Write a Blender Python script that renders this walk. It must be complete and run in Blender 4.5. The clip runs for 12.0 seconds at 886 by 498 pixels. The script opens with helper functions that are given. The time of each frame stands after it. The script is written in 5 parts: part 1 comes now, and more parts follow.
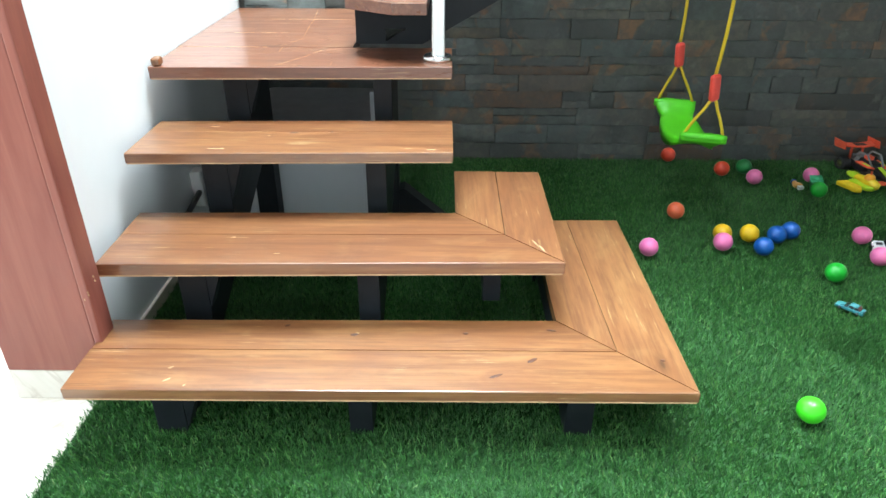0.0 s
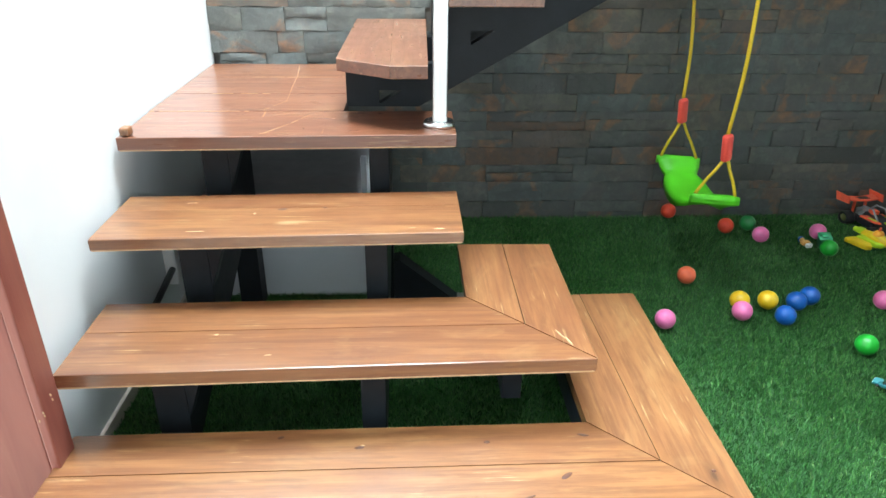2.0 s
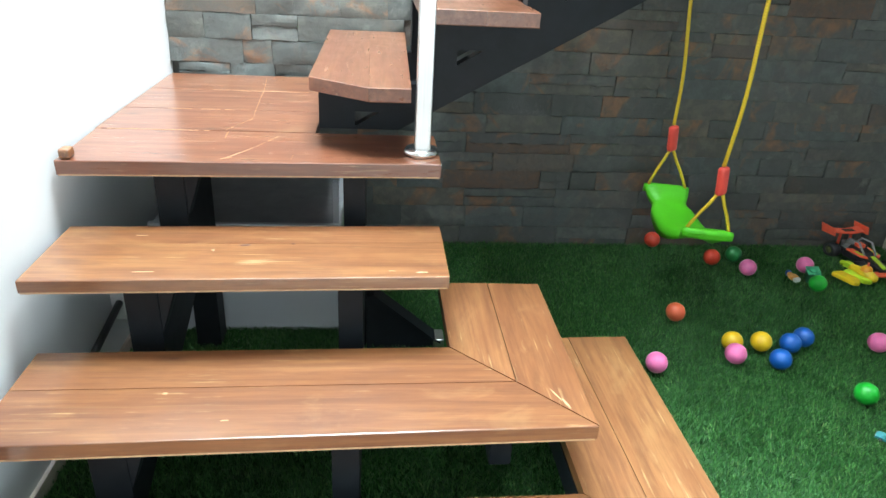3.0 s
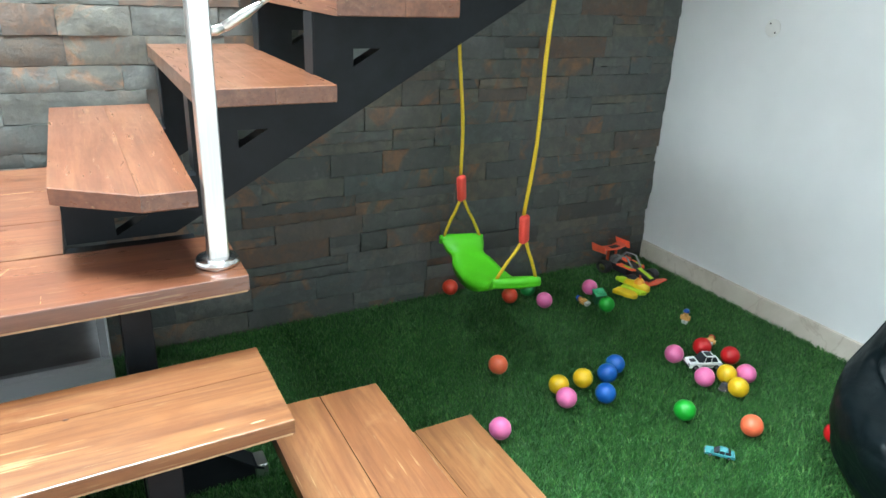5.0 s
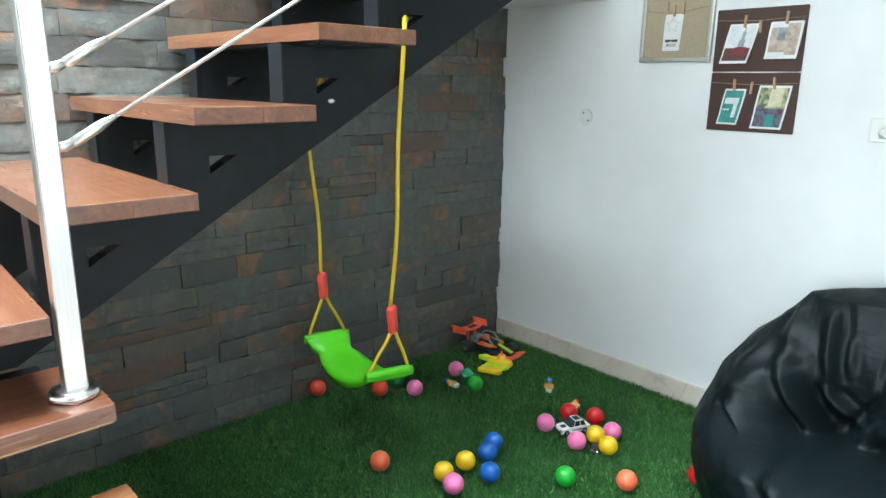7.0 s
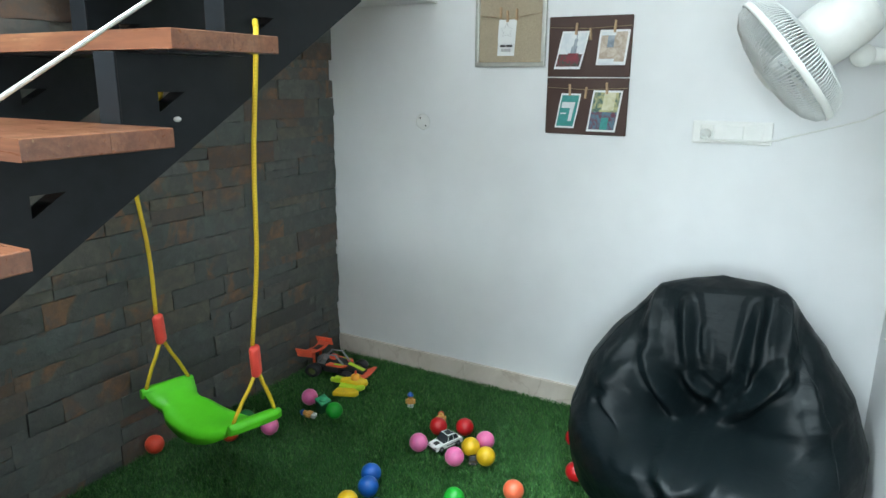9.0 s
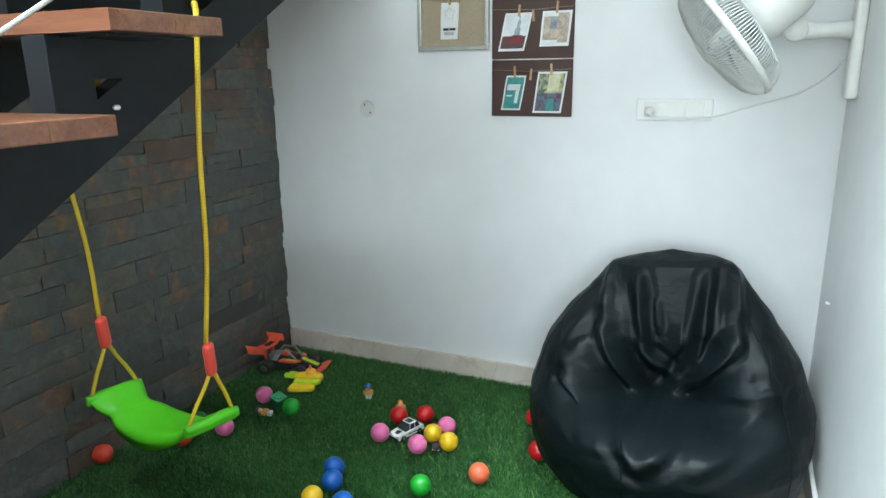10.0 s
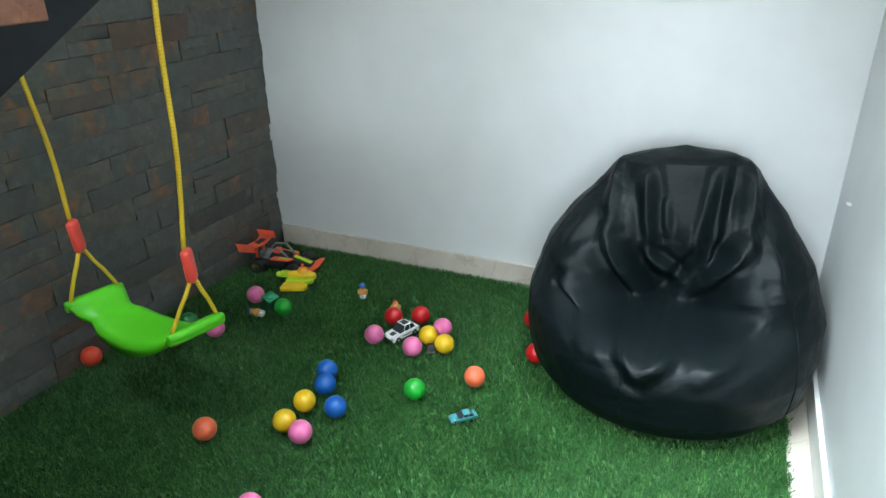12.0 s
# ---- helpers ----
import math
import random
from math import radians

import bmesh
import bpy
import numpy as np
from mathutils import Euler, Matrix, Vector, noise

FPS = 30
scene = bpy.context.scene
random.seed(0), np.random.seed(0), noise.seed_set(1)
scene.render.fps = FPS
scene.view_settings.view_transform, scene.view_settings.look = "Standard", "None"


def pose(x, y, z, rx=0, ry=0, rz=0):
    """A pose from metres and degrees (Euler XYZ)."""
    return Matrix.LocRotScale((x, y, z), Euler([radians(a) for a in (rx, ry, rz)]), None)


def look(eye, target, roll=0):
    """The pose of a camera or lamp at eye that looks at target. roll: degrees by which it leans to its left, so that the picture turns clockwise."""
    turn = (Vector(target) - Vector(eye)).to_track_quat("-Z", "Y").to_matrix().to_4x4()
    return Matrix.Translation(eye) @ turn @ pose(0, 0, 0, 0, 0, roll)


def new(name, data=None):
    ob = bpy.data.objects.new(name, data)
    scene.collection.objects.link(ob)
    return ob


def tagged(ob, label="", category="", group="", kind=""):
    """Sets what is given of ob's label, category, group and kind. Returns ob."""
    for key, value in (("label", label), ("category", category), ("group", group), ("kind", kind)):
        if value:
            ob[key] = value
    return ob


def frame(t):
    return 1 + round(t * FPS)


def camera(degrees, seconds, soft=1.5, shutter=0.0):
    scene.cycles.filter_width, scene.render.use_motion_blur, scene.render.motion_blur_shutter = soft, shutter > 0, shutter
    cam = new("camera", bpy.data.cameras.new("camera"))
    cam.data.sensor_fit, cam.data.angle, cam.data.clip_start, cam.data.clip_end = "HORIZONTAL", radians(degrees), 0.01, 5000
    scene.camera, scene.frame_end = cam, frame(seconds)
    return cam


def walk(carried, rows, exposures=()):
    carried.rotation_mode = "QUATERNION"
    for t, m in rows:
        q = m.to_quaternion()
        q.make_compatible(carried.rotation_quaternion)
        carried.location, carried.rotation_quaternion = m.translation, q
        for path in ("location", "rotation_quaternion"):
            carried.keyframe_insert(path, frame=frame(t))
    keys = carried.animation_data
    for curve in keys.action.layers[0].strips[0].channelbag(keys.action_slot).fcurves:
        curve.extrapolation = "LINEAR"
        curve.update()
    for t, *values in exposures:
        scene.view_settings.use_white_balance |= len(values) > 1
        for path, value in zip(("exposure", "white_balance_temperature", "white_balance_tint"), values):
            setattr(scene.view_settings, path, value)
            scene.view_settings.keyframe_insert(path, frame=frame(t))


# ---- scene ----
cam = camera(66.7, 12.0)
PATH = [
    (0, (0.012, -0.012, 1.269), (0.006, 1.737, 0.298), 0.4),
    (0.5, (-0.003, 0.028, 1.276), (0.005, 1.787, 0.324), 0.5),
    (1, (-0.013, 0.099, 1.283), (0.029, 1.873, 0.361), 0.8),
    (1.5, (-0.047, 0.169, 1.289), (0.014, 1.952, 0.384), 1.0),
    (2, (-0.099, 0.242, 1.294), (-0.01, 2.037, 0.416), 0.7),
    (2.5, (-0.119, 0.314, 1.293), (0.019, 2.114, 0.43), 1.9),
    (2.7, (-0.127, 0.371, 1.295), (0.029, 2.166, 0.428), 2.5),
    (4.3, (-0.181, 0.686, 1.33), (0.409, 2.427, 0.543), 2.5),
    (4.5, (-0.197, 0.718, 1.339), (0.478, 2.431, 0.558), 2.1),
    (5, (-0.245, 0.785, 1.35), (0.655, 2.406, 0.6), 2.7),
    (5.5, (-0.27, 0.797, 1.356), (0.757, 2.371, 0.67), 2.3),
    (6, (-0.288, 0.806, 1.365), (0.862, 2.325, 0.757), 1.7),
    (6.5, (-0.301, 0.816, 1.363), (0.925, 2.301, 0.825), 1.2),
    (7, (-0.319, 0.814, 1.357), (0.999, 2.24, 0.877), 0.8),
    (7.2, (-0.311, 0.805, 1.356), (1.045, 2.187, 0.87), 0.7),
    (9, (-0.347, 1.117, 1.398), (1.35, 2.057, 0.91), 0.5),
    (9.5, (-0.359, 1.157, 1.386), (1.397, 1.977, 0.893), 0.2),
    (10, (-0.354, 1.169, 1.372), (1.415, 1.947, 0.86), -0.8),
    (10.5, (-0.328, 1.177, 1.372), (1.418, 1.953, 0.78), -1.0),
    (11, (-0.281, 1.179, 1.381), (1.442, 1.898, 0.666), -1.2),
    (11.5, (-0.233, 1.16, 1.376), (1.437, 1.932, 0.59), -1.7),
    (12, (-0.206, 1.21, 1.367), (1.456, 1.951, 0.537), -0.9),
]
walk(cam, [(t, look(eye, target, roll)) for t, eye, target, roll in PATH], exposures=[(0.0, 0.0), (1.0, 0.1), (2.5, -0.02), (5.0, 0.05), (7.0, 0.0), (9.0, -0.28), (12.0, -0.22)])

# ---- light ----
world = bpy.data.worlds.new("sky")
scene.world = world
world.use_nodes = True
wn = world.node_tree.nodes
sky = wn.new("ShaderNodeTexSky")
sky.sky_type = "NISHITA"
sky.sun_disc = False
sky.sun_elevation = radians(40)
sky.sun_rotation = radians(322)
wn["Background"].inputs["Strength"].default_value = 0.12
world.node_tree.links.new(sky.outputs[0], wn["Background"].inputs["Color"])

sun = new("sun", bpy.data.lights.new("sun", "SUN"))
sun.data.energy = 4.0
sun.data.angle = radians(0.5)
sun.data.color = (1.0, 0.95, 0.86)
sun.matrix_world = look((-4.27, 5.28, 4.2), (-1.17, 1.38, 0.0))


def area_light(name, eye, target, sx, sy, watts, color, spread=180):
    """An area lamp for daylight, standing in an opening."""
    ob = new(name, bpy.data.lights.new(name, "AREA"))
    ob.data.shape, ob.data.size, ob.data.size_y = "RECTANGLE", sx, sy
    ob.data.energy, ob.data.color = watts, color
    ob.data.spread = radians(spread)
    ob.matrix_world = look(eye, target)
    return ob


# the nook lamp is an added fill; a narrowed spread keeps overhead light steep
area_light("skylight_daylight", (0.95, 1.22, 2.79), (0.95, 1.2201, 0.0), 1.4, 0.66, 20, (0.76, 0.93, 1.0), 58)
area_light("hall_door_daylight", (-3.07, 0.80, 1.55), (1.4, 1.15, 0.2), 2.4, 1.5, 122, (0.80, 0.94, 1.0), 130)
area_light("landing_skylight_daylight", (-0.30, 2.62, 3.56), (-0.30, 2.6201, 0.0), 1.2, 1.05, 190, (0.78, 0.93, 1.0), 120)
# added fill from behind the camera, in an assumed south opening
area_light("garden_door_daylight", (0.2, -2.26, 1.3), (0.2, 0.0, 1.1), 2.6, 2.0, 45, (0.82, 0.94, 1.0))

# ---- materials ----


def material(name):
    m = bpy.data.materials.new(name)
    m.use_nodes = True
    return m, m.node_tree.nodes, m.node_tree.links, m.node_tree.nodes["Principled BSDF"]


def mapped(n, l, scale, source="Object"):
    tc = n.new("ShaderNodeTexCoord")
    mp = n.new("ShaderNodeMapping")
    mp.inputs["Scale"].default_value = scale
    l.new(tc.outputs[source], mp.inputs["Vector"])
    return mp.outputs["Vector"]


def noise_tex(n, l, vector, scale, detail=4.0, rough=0.55, distort=0.0):
    t = n.new("ShaderNodeTexNoise")
    t.inputs["Scale"].default_value = scale
    t.inputs["Detail"].default_value = detail
    t.inputs["Roughness"].default_value = rough
    t.inputs["Distortion"].default_value = distort
    if vector is not None:
        l.new(vector, t.inputs["Vector"])
    return t.outputs["Fac"]


def ramp(n, l, fac, stops):
    r = n.new("ShaderNodeValToRGB")
    els = r.color_ramp.elements
    while len(els) < len(stops):
        els.new(0.5)
    for e, (p, c) in zip(els, stops):
        e.position = p
        e.color = (*c, 1) if len(c) == 3 else c
    l.new(fac, r.inputs["Fac"])
    return r.outputs["Color"]


def mixed(n, l, fac, a, b, kind="MIX"):
    m = n.new("ShaderNodeMix")
    m.data_type, m.blend_type = "RGBA", kind
    for s, v in ((m.inputs["Factor"], fac), (m.inputs["A"], a), (m.inputs["B"], b)):
        if isinstance(v, (int, float)):
            s.default_value = v
        elif isinstance(v, tuple):
            s.default_value = (*v, 1)
        else:
            l.new(v, s)
    return m.outputs["Result"]


def maths(n, l, op, a, b=0.0):
    m = n.new("ShaderNodeMath")
    m.operation = op
    for s, v in ((m.inputs[0], a), (m.inputs[1], b)):
        if isinstance(v, (int, float)):
            s.default_value = v
        else:
            l.new(v, s)
    return m.outputs[0]


def bumped(n, l, bsdf, height, strength, distance=0.01):
    b = n.new("ShaderNodeBump")
    b.inputs["Strength"].default_value = strength
    b.inputs["Distance"].default_value = distance
    l.new(height, b.inputs["Height"])
    l.new(b.outputs["Normal"], bsdf.inputs["Normal"])


def shifted(n, l, vec):
    """Object coordinates moved by each piece's own random number."""
    info = n.new("ShaderNodeObjectInfo")
    a = n.new("ShaderNodeVectorMath")
    a.operation = "MULTIPLY_ADD"
    l.new(vec, a.inputs[0])
    a.inputs[1].default_value = (1, 1, 1)
    sc = n.new("ShaderNodeVectorMath")
    sc.operation = "SCALE"
    sc.inputs[0].default_value = (7.3, 13.1, 5.7)
    l.new(info.outputs["Random"], sc.inputs["Scale"])
    l.new(sc.outputs[0], a.inputs[2])
    return a.outputs[0], info.outputs["Random"]


def wood_material(name, along, tones, gloss=0.3):
    """Varnished timber with the grain along x or y, red varnish patches, knots and worn-through scratches."""
    m, n, l, b = material(name)

    def lay(run, across):
        return (run, across, across) if along == "x" else (across, run, across)

    vec, rnd = shifted(n, l, mapped(n, l, lay(0.8, 9.0)))
    big = noise_tex(n, l, vec, 1.5, 4, 0.55, 1.3)
    col = ramp(n, l, big, [(0.28, tones[0]), (0.42, tones[1]), (0.56, tones[2]), (0.72, tones[3])])
    col = mixed(n, l, 0.38, col, ramp(n, l, rnd, [(0.0, tones[1]), (0.5, tones[2]), (1.0, tones[3])]))
    fine = noise_tex(n, l, vec, 7.0, 6, 0.7, 0.5)
    col = mixed(n, l, ramp(n, l, fine, [(0.44, (0, 0, 0)), (0.66, (0.5, 0.5, 0.5))]), col, tones[0])
    hair, _ = shifted(n, l, mapped(n, l, lay(0.9, 48.0)))
    lines = noise_tex(n, l, hair, 1.6, 4, 0.65, 0.3)
    col = mixed(n, l, ramp(n, l, lines, [(0.53, (0, 0, 0)), (0.66, (0.42, 0.42, 0.42))]), col, tones[0])
    col = mixed(n, l, ramp(n, l, lines, [(0.30, (0.20, 0.20, 0.20)), (0.42, (0, 0, 0))]), col, tones[4])
    # darker, redder coats of varnish and paler rubbed places
    stain = noise_tex(n, l, mapped(n, l, lay(1.0, 2.2)), 3.6, 5, 0.6, 0.9)
    col = mixed(n, l, ramp(n, l, stain, [(0.50, (0, 0, 0)), (0.66, (0.55, 0.55, 0.55))]), col, tones[1])
    col = mixed(n, l, ramp(n, l, stain, [(0.30, (0.25, 0.25, 0.25)), (0.43, (0, 0, 0))]), col, tones[4])
    # knots
    kv, _ = shifted(n, l, mapped(n, l, lay(2.0, 5.0)))
    vor = n.new("ShaderNodeTexVoronoi")
    vor.inputs["Scale"].default_value = 1.3
    l.new(kv, vor.inputs["Vector"])
    col = mixed(n, l, ramp(n, l, vor.outputs["Distance"], [(0.02, (0.8, 0.8, 0.8)), (0.05, (0.4, 0.4, 0.4)), (0.14, (0, 0, 0))]), col, tones[5])
    # scratches and chips down to pale wood
    sv, _ = shifted(n, l, mapped(n, l, lay(5.0, 120.0)))
    sc = noise_tex(n, l, sv, 1.1, 3, 0.6, 0.2)
    patch = noise_tex(n, l, mapped(n, l, (1, 1, 1)), 6.5, 3, 0.6)
    worn = maths(n, l, "MULTIPLY", ramp(n, l, sc, [(0.60, (0, 0, 0)), (0.68, (1, 1, 1))]), ramp(n, l, patch, [(0.52, (0, 0, 0)), (0.66, (1, 1, 1))]))
    col = mixed(n, l, maths(n, l, "MULTIPLY", worn, 0.38), col, tones[6])
    l.new(col, b.inputs["Base Color"])
    r = maths(n, l, "MULTIPLY_ADD", fine, 0.2)
    n[r.node.name].inputs[2].default_value = gloss - 0.06
    l.new(r, b.inputs["Roughness"])
    b.inputs["Coat Weight"].default_value = 0.85
    smear = noise_tex(n, l, mapped(n, l, (1, 1, 1)), 11.0, 4, 0.6)
    l.new(ramp(n, l, smear, [(0.35, (0.13, 0.13, 0.13)), (0.65, (0.26, 0.26, 0.26))]), b.inputs["Coat Roughness"])
    bumped(n, l, b, mixed(n, l, 0.5, fine, lines), 0.14, 0.003)
    return m


TEAK = [(0.104, 0.034, 0.014), (0.180, 0.065, 0.025), (0.249, 0.103, 0.039), (0.305, 0.143, 0.055), (0.396, 0.223, 0.092), (0.045, 0.015, 0.008), (0.713, 0.530, 0.265)]
MAHOGANY = [(0.101, 0.032, 0.016), (0.176, 0.060, 0.030), (0.238, 0.092, 0.044), (0.292, 0.129, 0.062), (0.366, 0.196, 0.098), (0.045, 0.015, 0.008), (0.713, 0.509, 0.253)]
wood_x = wood_material("varnished_wood_x", "x", TEAK)
wood_y = wood_material("varnished_wood_y", "y", TEAK)
red_wood_x = wood_material("red_varnished_wood_x", "x", MAHOGANY, 0.26)
red_wood_y = wood_material("red_varnished_wood_y", "y", MAHOGANY, 0.26)
RED_LAMINATE = [(0.22, 0.06, 0.045), (0.27, 0.085, 0.062), (0.31, 0.105, 0.075), (0.2, 0.05, 0.04), (0.30, 0.10, 0.07)]


def laminate_material():
    m, n, l, b = material("reddish_wood_laminate")
    v = mapped(n, l, (9, 9, 0.7))
    f = noise_tex(n, l, v, 3.0, 5, 0.6, 0.5)
    l.new(ramp(n, l, f, [(0.3, RED_LAMINATE[0]), (0.55, RED_LAMINATE[1]), (0.75, RED_LAMINATE[2])]), b.inputs["Base Color"])
    b.inputs["Roughness"].default_value = 0.32
    bumped(n, l, b, f, 0.06, 0.002)
    return m


laminate = laminate_material()


def paint_material(name, color, rough=0.55, dirt=0.06):
    m, n, l, b = material(name)
    v = mapped(n, l, (1, 1, 1))
    big = noise_tex(n, l, v, 1.3, 4, 0.6)
    fine = noise_tex(n, l, v, 170.0, 3, 0.6)
    dark = tuple(c * (1 - dirt * 2) for c in color)
    l.new(ramp(n, l, big, [(0.3, dark), (0.62, color)]), b.inputs["Base Color"])
    b.inputs["Roughness"].default_value = rough
    bumped(n, l, b, mixed(n, l, 0.4, fine, noise_tex(n, l, v, 14.0, 3)), 0.10, 0.004)
    return m


white_paint = paint_material("white_wall_paint", (0.82, 0.83, 0.83))
ceiling_paint = paint_material("ceiling_paint", (0.80, 0.80, 0.80), 0.7)
cabinet_white = paint_material("grey_white_enamel", (0.62, 0.64, 0.66), 0.4)


def marble_material(name, a, bcol, rough):
    m, n, l, b = material(name)
    v = mapped(n, l, (1, 1, 1))
    f = noise_tex(n, l, v, 3.2, 6, 0.62, 1.2)
    vein = noise_tex(n, l, v, 2.0, 5, 0.5, 2.2)
    col = ramp(n, l, f, [(0.3, a), (0.68, bcol)])
    line = ramp(n, l, vein, [(0.485, (0, 0, 0)), (0.5, (1, 1, 1)), (0.515, (0, 0, 0))])
    col = mixed(n, l, maths(n, l, "MULTIPLY", line, 0.35), col, (0.36, 0.27, 0.2))
    l.new(col, b.inputs["Base Color"])
    b.inputs["Roughness"].default_value = rough
    return m


marble = marble_material("cream_marble", (0.60, 0.54, 0.47), (0.74, 0.70, 0.63), 0.16)
marble_skirt = marble_material("beige_marble_skirting", (0.56, 0.49, 0.41), (0.70, 0.63, 0.55), 0.3)


def stone_material():
    m, n, l, b = material("split_slate")
    vec, rnd = shifted(n, l, mapped(n, l, (1, 1, 1)))
    tone = ramp(n, l, rnd, [(0.0, (0.070, 0.072, 0.065)), (0.18, (0.123, 0.131, 0.121)), (0.34, (0.086, 0.099, 0.093)), (0.5, (0.152, 0.155, 0.138)),
                            (0.64, (0.102, 0.121, 0.116)), (0.76, (0.167, 0.143, 0.106)), (0.86, (0.114, 0.126, 0.116)), (0.94, (0.155, 0.090, 0.059)), (1.0, (0.102, 0.082, 0.062))])
    big = noise_tex(n, l, vec, 5.0, 5, 0.6, 0.9)
    rust = ramp(n, l, big, [(0.53, (0, 0, 0)), (0.60, (1, 1, 1))])
    some = ramp(n, l, maths(n, l, "FRACT", maths(n, l, "MULTIPLY", rnd, 17.0)), [(0.45, (0.15, 0.15, 0.15)), (0.62, (0.8, 0.8, 0.8))])
    col = mixed(n, l, maths(n, l, "MULTIPLY", rust, some), tone, (0.27, 0.135, 0.068))
    mid = noise_tex(n, l, vec, 22.0, 5, 0.65, 0.4)
    col = mixed(n, l, ramp(n, l, mid, [(0.42, (0.55, 0.55, 0.55)), (0.62, (0, 0, 0))]), col, (0.070, 0.075, 0.070))
    pale = noise_tex(n, l, vec, 9.0, 6, 0.7, 0.3)
    col = mixed(n, l, ramp(n, l, pale, [(0.58, (0, 0, 0)), (0.75, (0.5, 0.5, 0.5))]), col, (0.26, 0.265, 0.235))
    l.new(col, b.inputs["Base Color"])
    b.inputs["Roughness"].default_value = 0.62
    bumped(n, l, b, mixed(n, l, 0.5, mid, noise_tex(n, l, vec, 60.0, 5, 0.75)), 0.8, 0.009)
    return m


slate = stone_material()


def plain(name, color, rough=0.4, metal=0.0, vary=0.12, scale=30.0, bump=0.05, coat=0.0):
    """A moulded, cast or coated surface with a little unevenness."""
    m, n, l, b = material(name)
    f = noise_tex(n, l, mapped(n, l, (1, 1, 1)), scale, 4, 0.6)
    lo = tuple(max(0, c * (1 - vary)) for c in color)
    hi = tuple(min(1, c * (1 + vary * 0.6)) for c in color)
    l.new(ramp(n, l, f, [(0.3, lo), (0.7, hi)]), b.inputs["Base Color"])
    b.inputs["Metallic"].default_value = metal
    rr = maths(n, l, "MULTIPLY_ADD", f, 0.16)
    n[rr.node.name].inputs[2].default_value = max(0.02, rough - 0.08)
    l.new(rr, b.inputs["Roughness"])
    b.inputs["Coat Weight"].default_value = coat
    if bump:
        bumped(n, l, b, f, bump, 0.002)
    return m


black_steel = plain("black_painted_steel", (0.010, 0.013, 0.016), 0.5, 0.0, 0.3, 18)
black_steel.node_tree.nodes["Principled BSDF"].inputs["Specular IOR Level"].default_value = 0.25
pale_wood = plain("bare_pale_wood", (0.52, 0.33, 0.18), 0.7, 0, 0.25, 60)
knot_wood = plain("dark_knot", (0.09, 0.028, 0.012), 0.5, 0, 0.4, 90)


def brushed_material():
    m, n, l, b = material("brushed_stainless_steel")
    f = noise_tex(n, l, mapped(n, l, (1, 1, 0.02)), 420.0, 3, 0.6)
    l.new(ramp(n, l, f, [(0.3, (0.68, 0.67, 0.66)), (0.7, (0.76, 0.75, 0.74))]), b.inputs["Base Color"])
    b.inputs["Metallic"].default_value = 1.0
    b.inputs["Roughness"].default_value = 0.3
    bumped(n, l, b, f, 0.03, 0.0005)
    return m


stainless = brushed_material()
chrome = plain("polished_chrome", (0.80, 0.80, 0.80), 0.24, 1.0, 0.05, 40)
cable_steel = plain("steel_cable", (0.62, 0.62, 0.60), 0.38, 0.85, 0.2, 400)
grout = plain("dark_mortar", (0.085, 0.085, 0.078), 0.9, 0, 0.3, 60, 0.2)
white_plastic = plain("white_plastic", (0.78, 0.78, 0.75), 0.35, 0, 0.04, 20)
fan_plastic = plain("aged_white_plastic", (0.74, 0.74, 0.70), 0.4, 0, 0.07, 12)
fan_wire = plain("white_coated_wire", (0.70, 0.71, 0.69), 0.45, 0, 0.05, 30)
grey_dust = plain("dusty_grey_plastic", (0.66, 0.68, 0.66), 0.5, 0, 0.15, 12)
swing_green = plain("lime_green_plastic", (0.10, 0.62, 0.015), 0.42, 0, 0.1, 9)
grip_red = plain("coral_red_plastic", (0.85, 0.085, 0.06), 0.4, 0, 0.08, 25)
black_plastic = plain("black_plastic", (0.02, 0.02, 0.022), 0.38, 0, 0.2, 30)
grey_plastic = plain("grey_plastic", (0.25, 0.27, 0.28), 0.4)
dark_glass = plain("tinted_toy_glass", (0.03, 0.035, 0.04), 0.12)
toy_white = plain("toy_white_paint", (0.75, 0.76, 0.75), 0.3, coat=0.4)
toy_teal = plain("toy_teal_metallic_paint", (0.06, 0.30, 0.32), 0.28, 0.3, coat=0.5)
toy_orange = plain("toy_orange_plastic", (0.90, 0.125, 0.06), 0.35)
toy_yellow = plain("toy_yellow_plastic", (0.82, 0.55, 0.02), 0.35)
toy_lime = plain("toy_lime_plastic", (0.48, 0.70, 0.03), 0.35)
toy_blue = plain("toy_blue_plastic", (0.015, 0.10, 0.42), 0.35)
toy_green = plain("toy_green_plastic", (0.045, 0.40, 0.18), 0.35)
toy_skin = plain("toy_tan_plastic", (0.72, 0.36, 0.10), 0.4)
toy_red = plain("toy_red_plastic", (0.6, 0.03, 0.02), 0.35)
# the shade on the box top is put into this darker grey
box_top = plain("shaded_box_top", (0.34, 0.33, 0.335), 0.5, 0, 0.2, 14)
linen = plain("linen_board", (0.40, 0.33, 0.23), 0.85, 0, 0.2, 260, 0.3)
brown_felt = plain("brown_leatherette", (0.060, 0.026, 0.018), 0.55, 0, 0.2, 180, 0.2)
silver_frame = plain("silver_frame_moulding", (0.50, 0.50, 0.46), 0.4, 0.6, 0.1, 40)
peg_wood = plain("peg_wood", (0.50, 0.33, 0.19), 0.6, 0, 0.15, 90)
twine = plain("twine", (0.33, 0.25, 0.15), 0.8, 0, 0.2, 200)
paper = plain("white_paper", (0.78, 0.79, 0.78), 0.7, 0, 0.03, 15, 0.02)
ink = plain("black_ink", (0.03, 0.03, 0.03), 0.6)
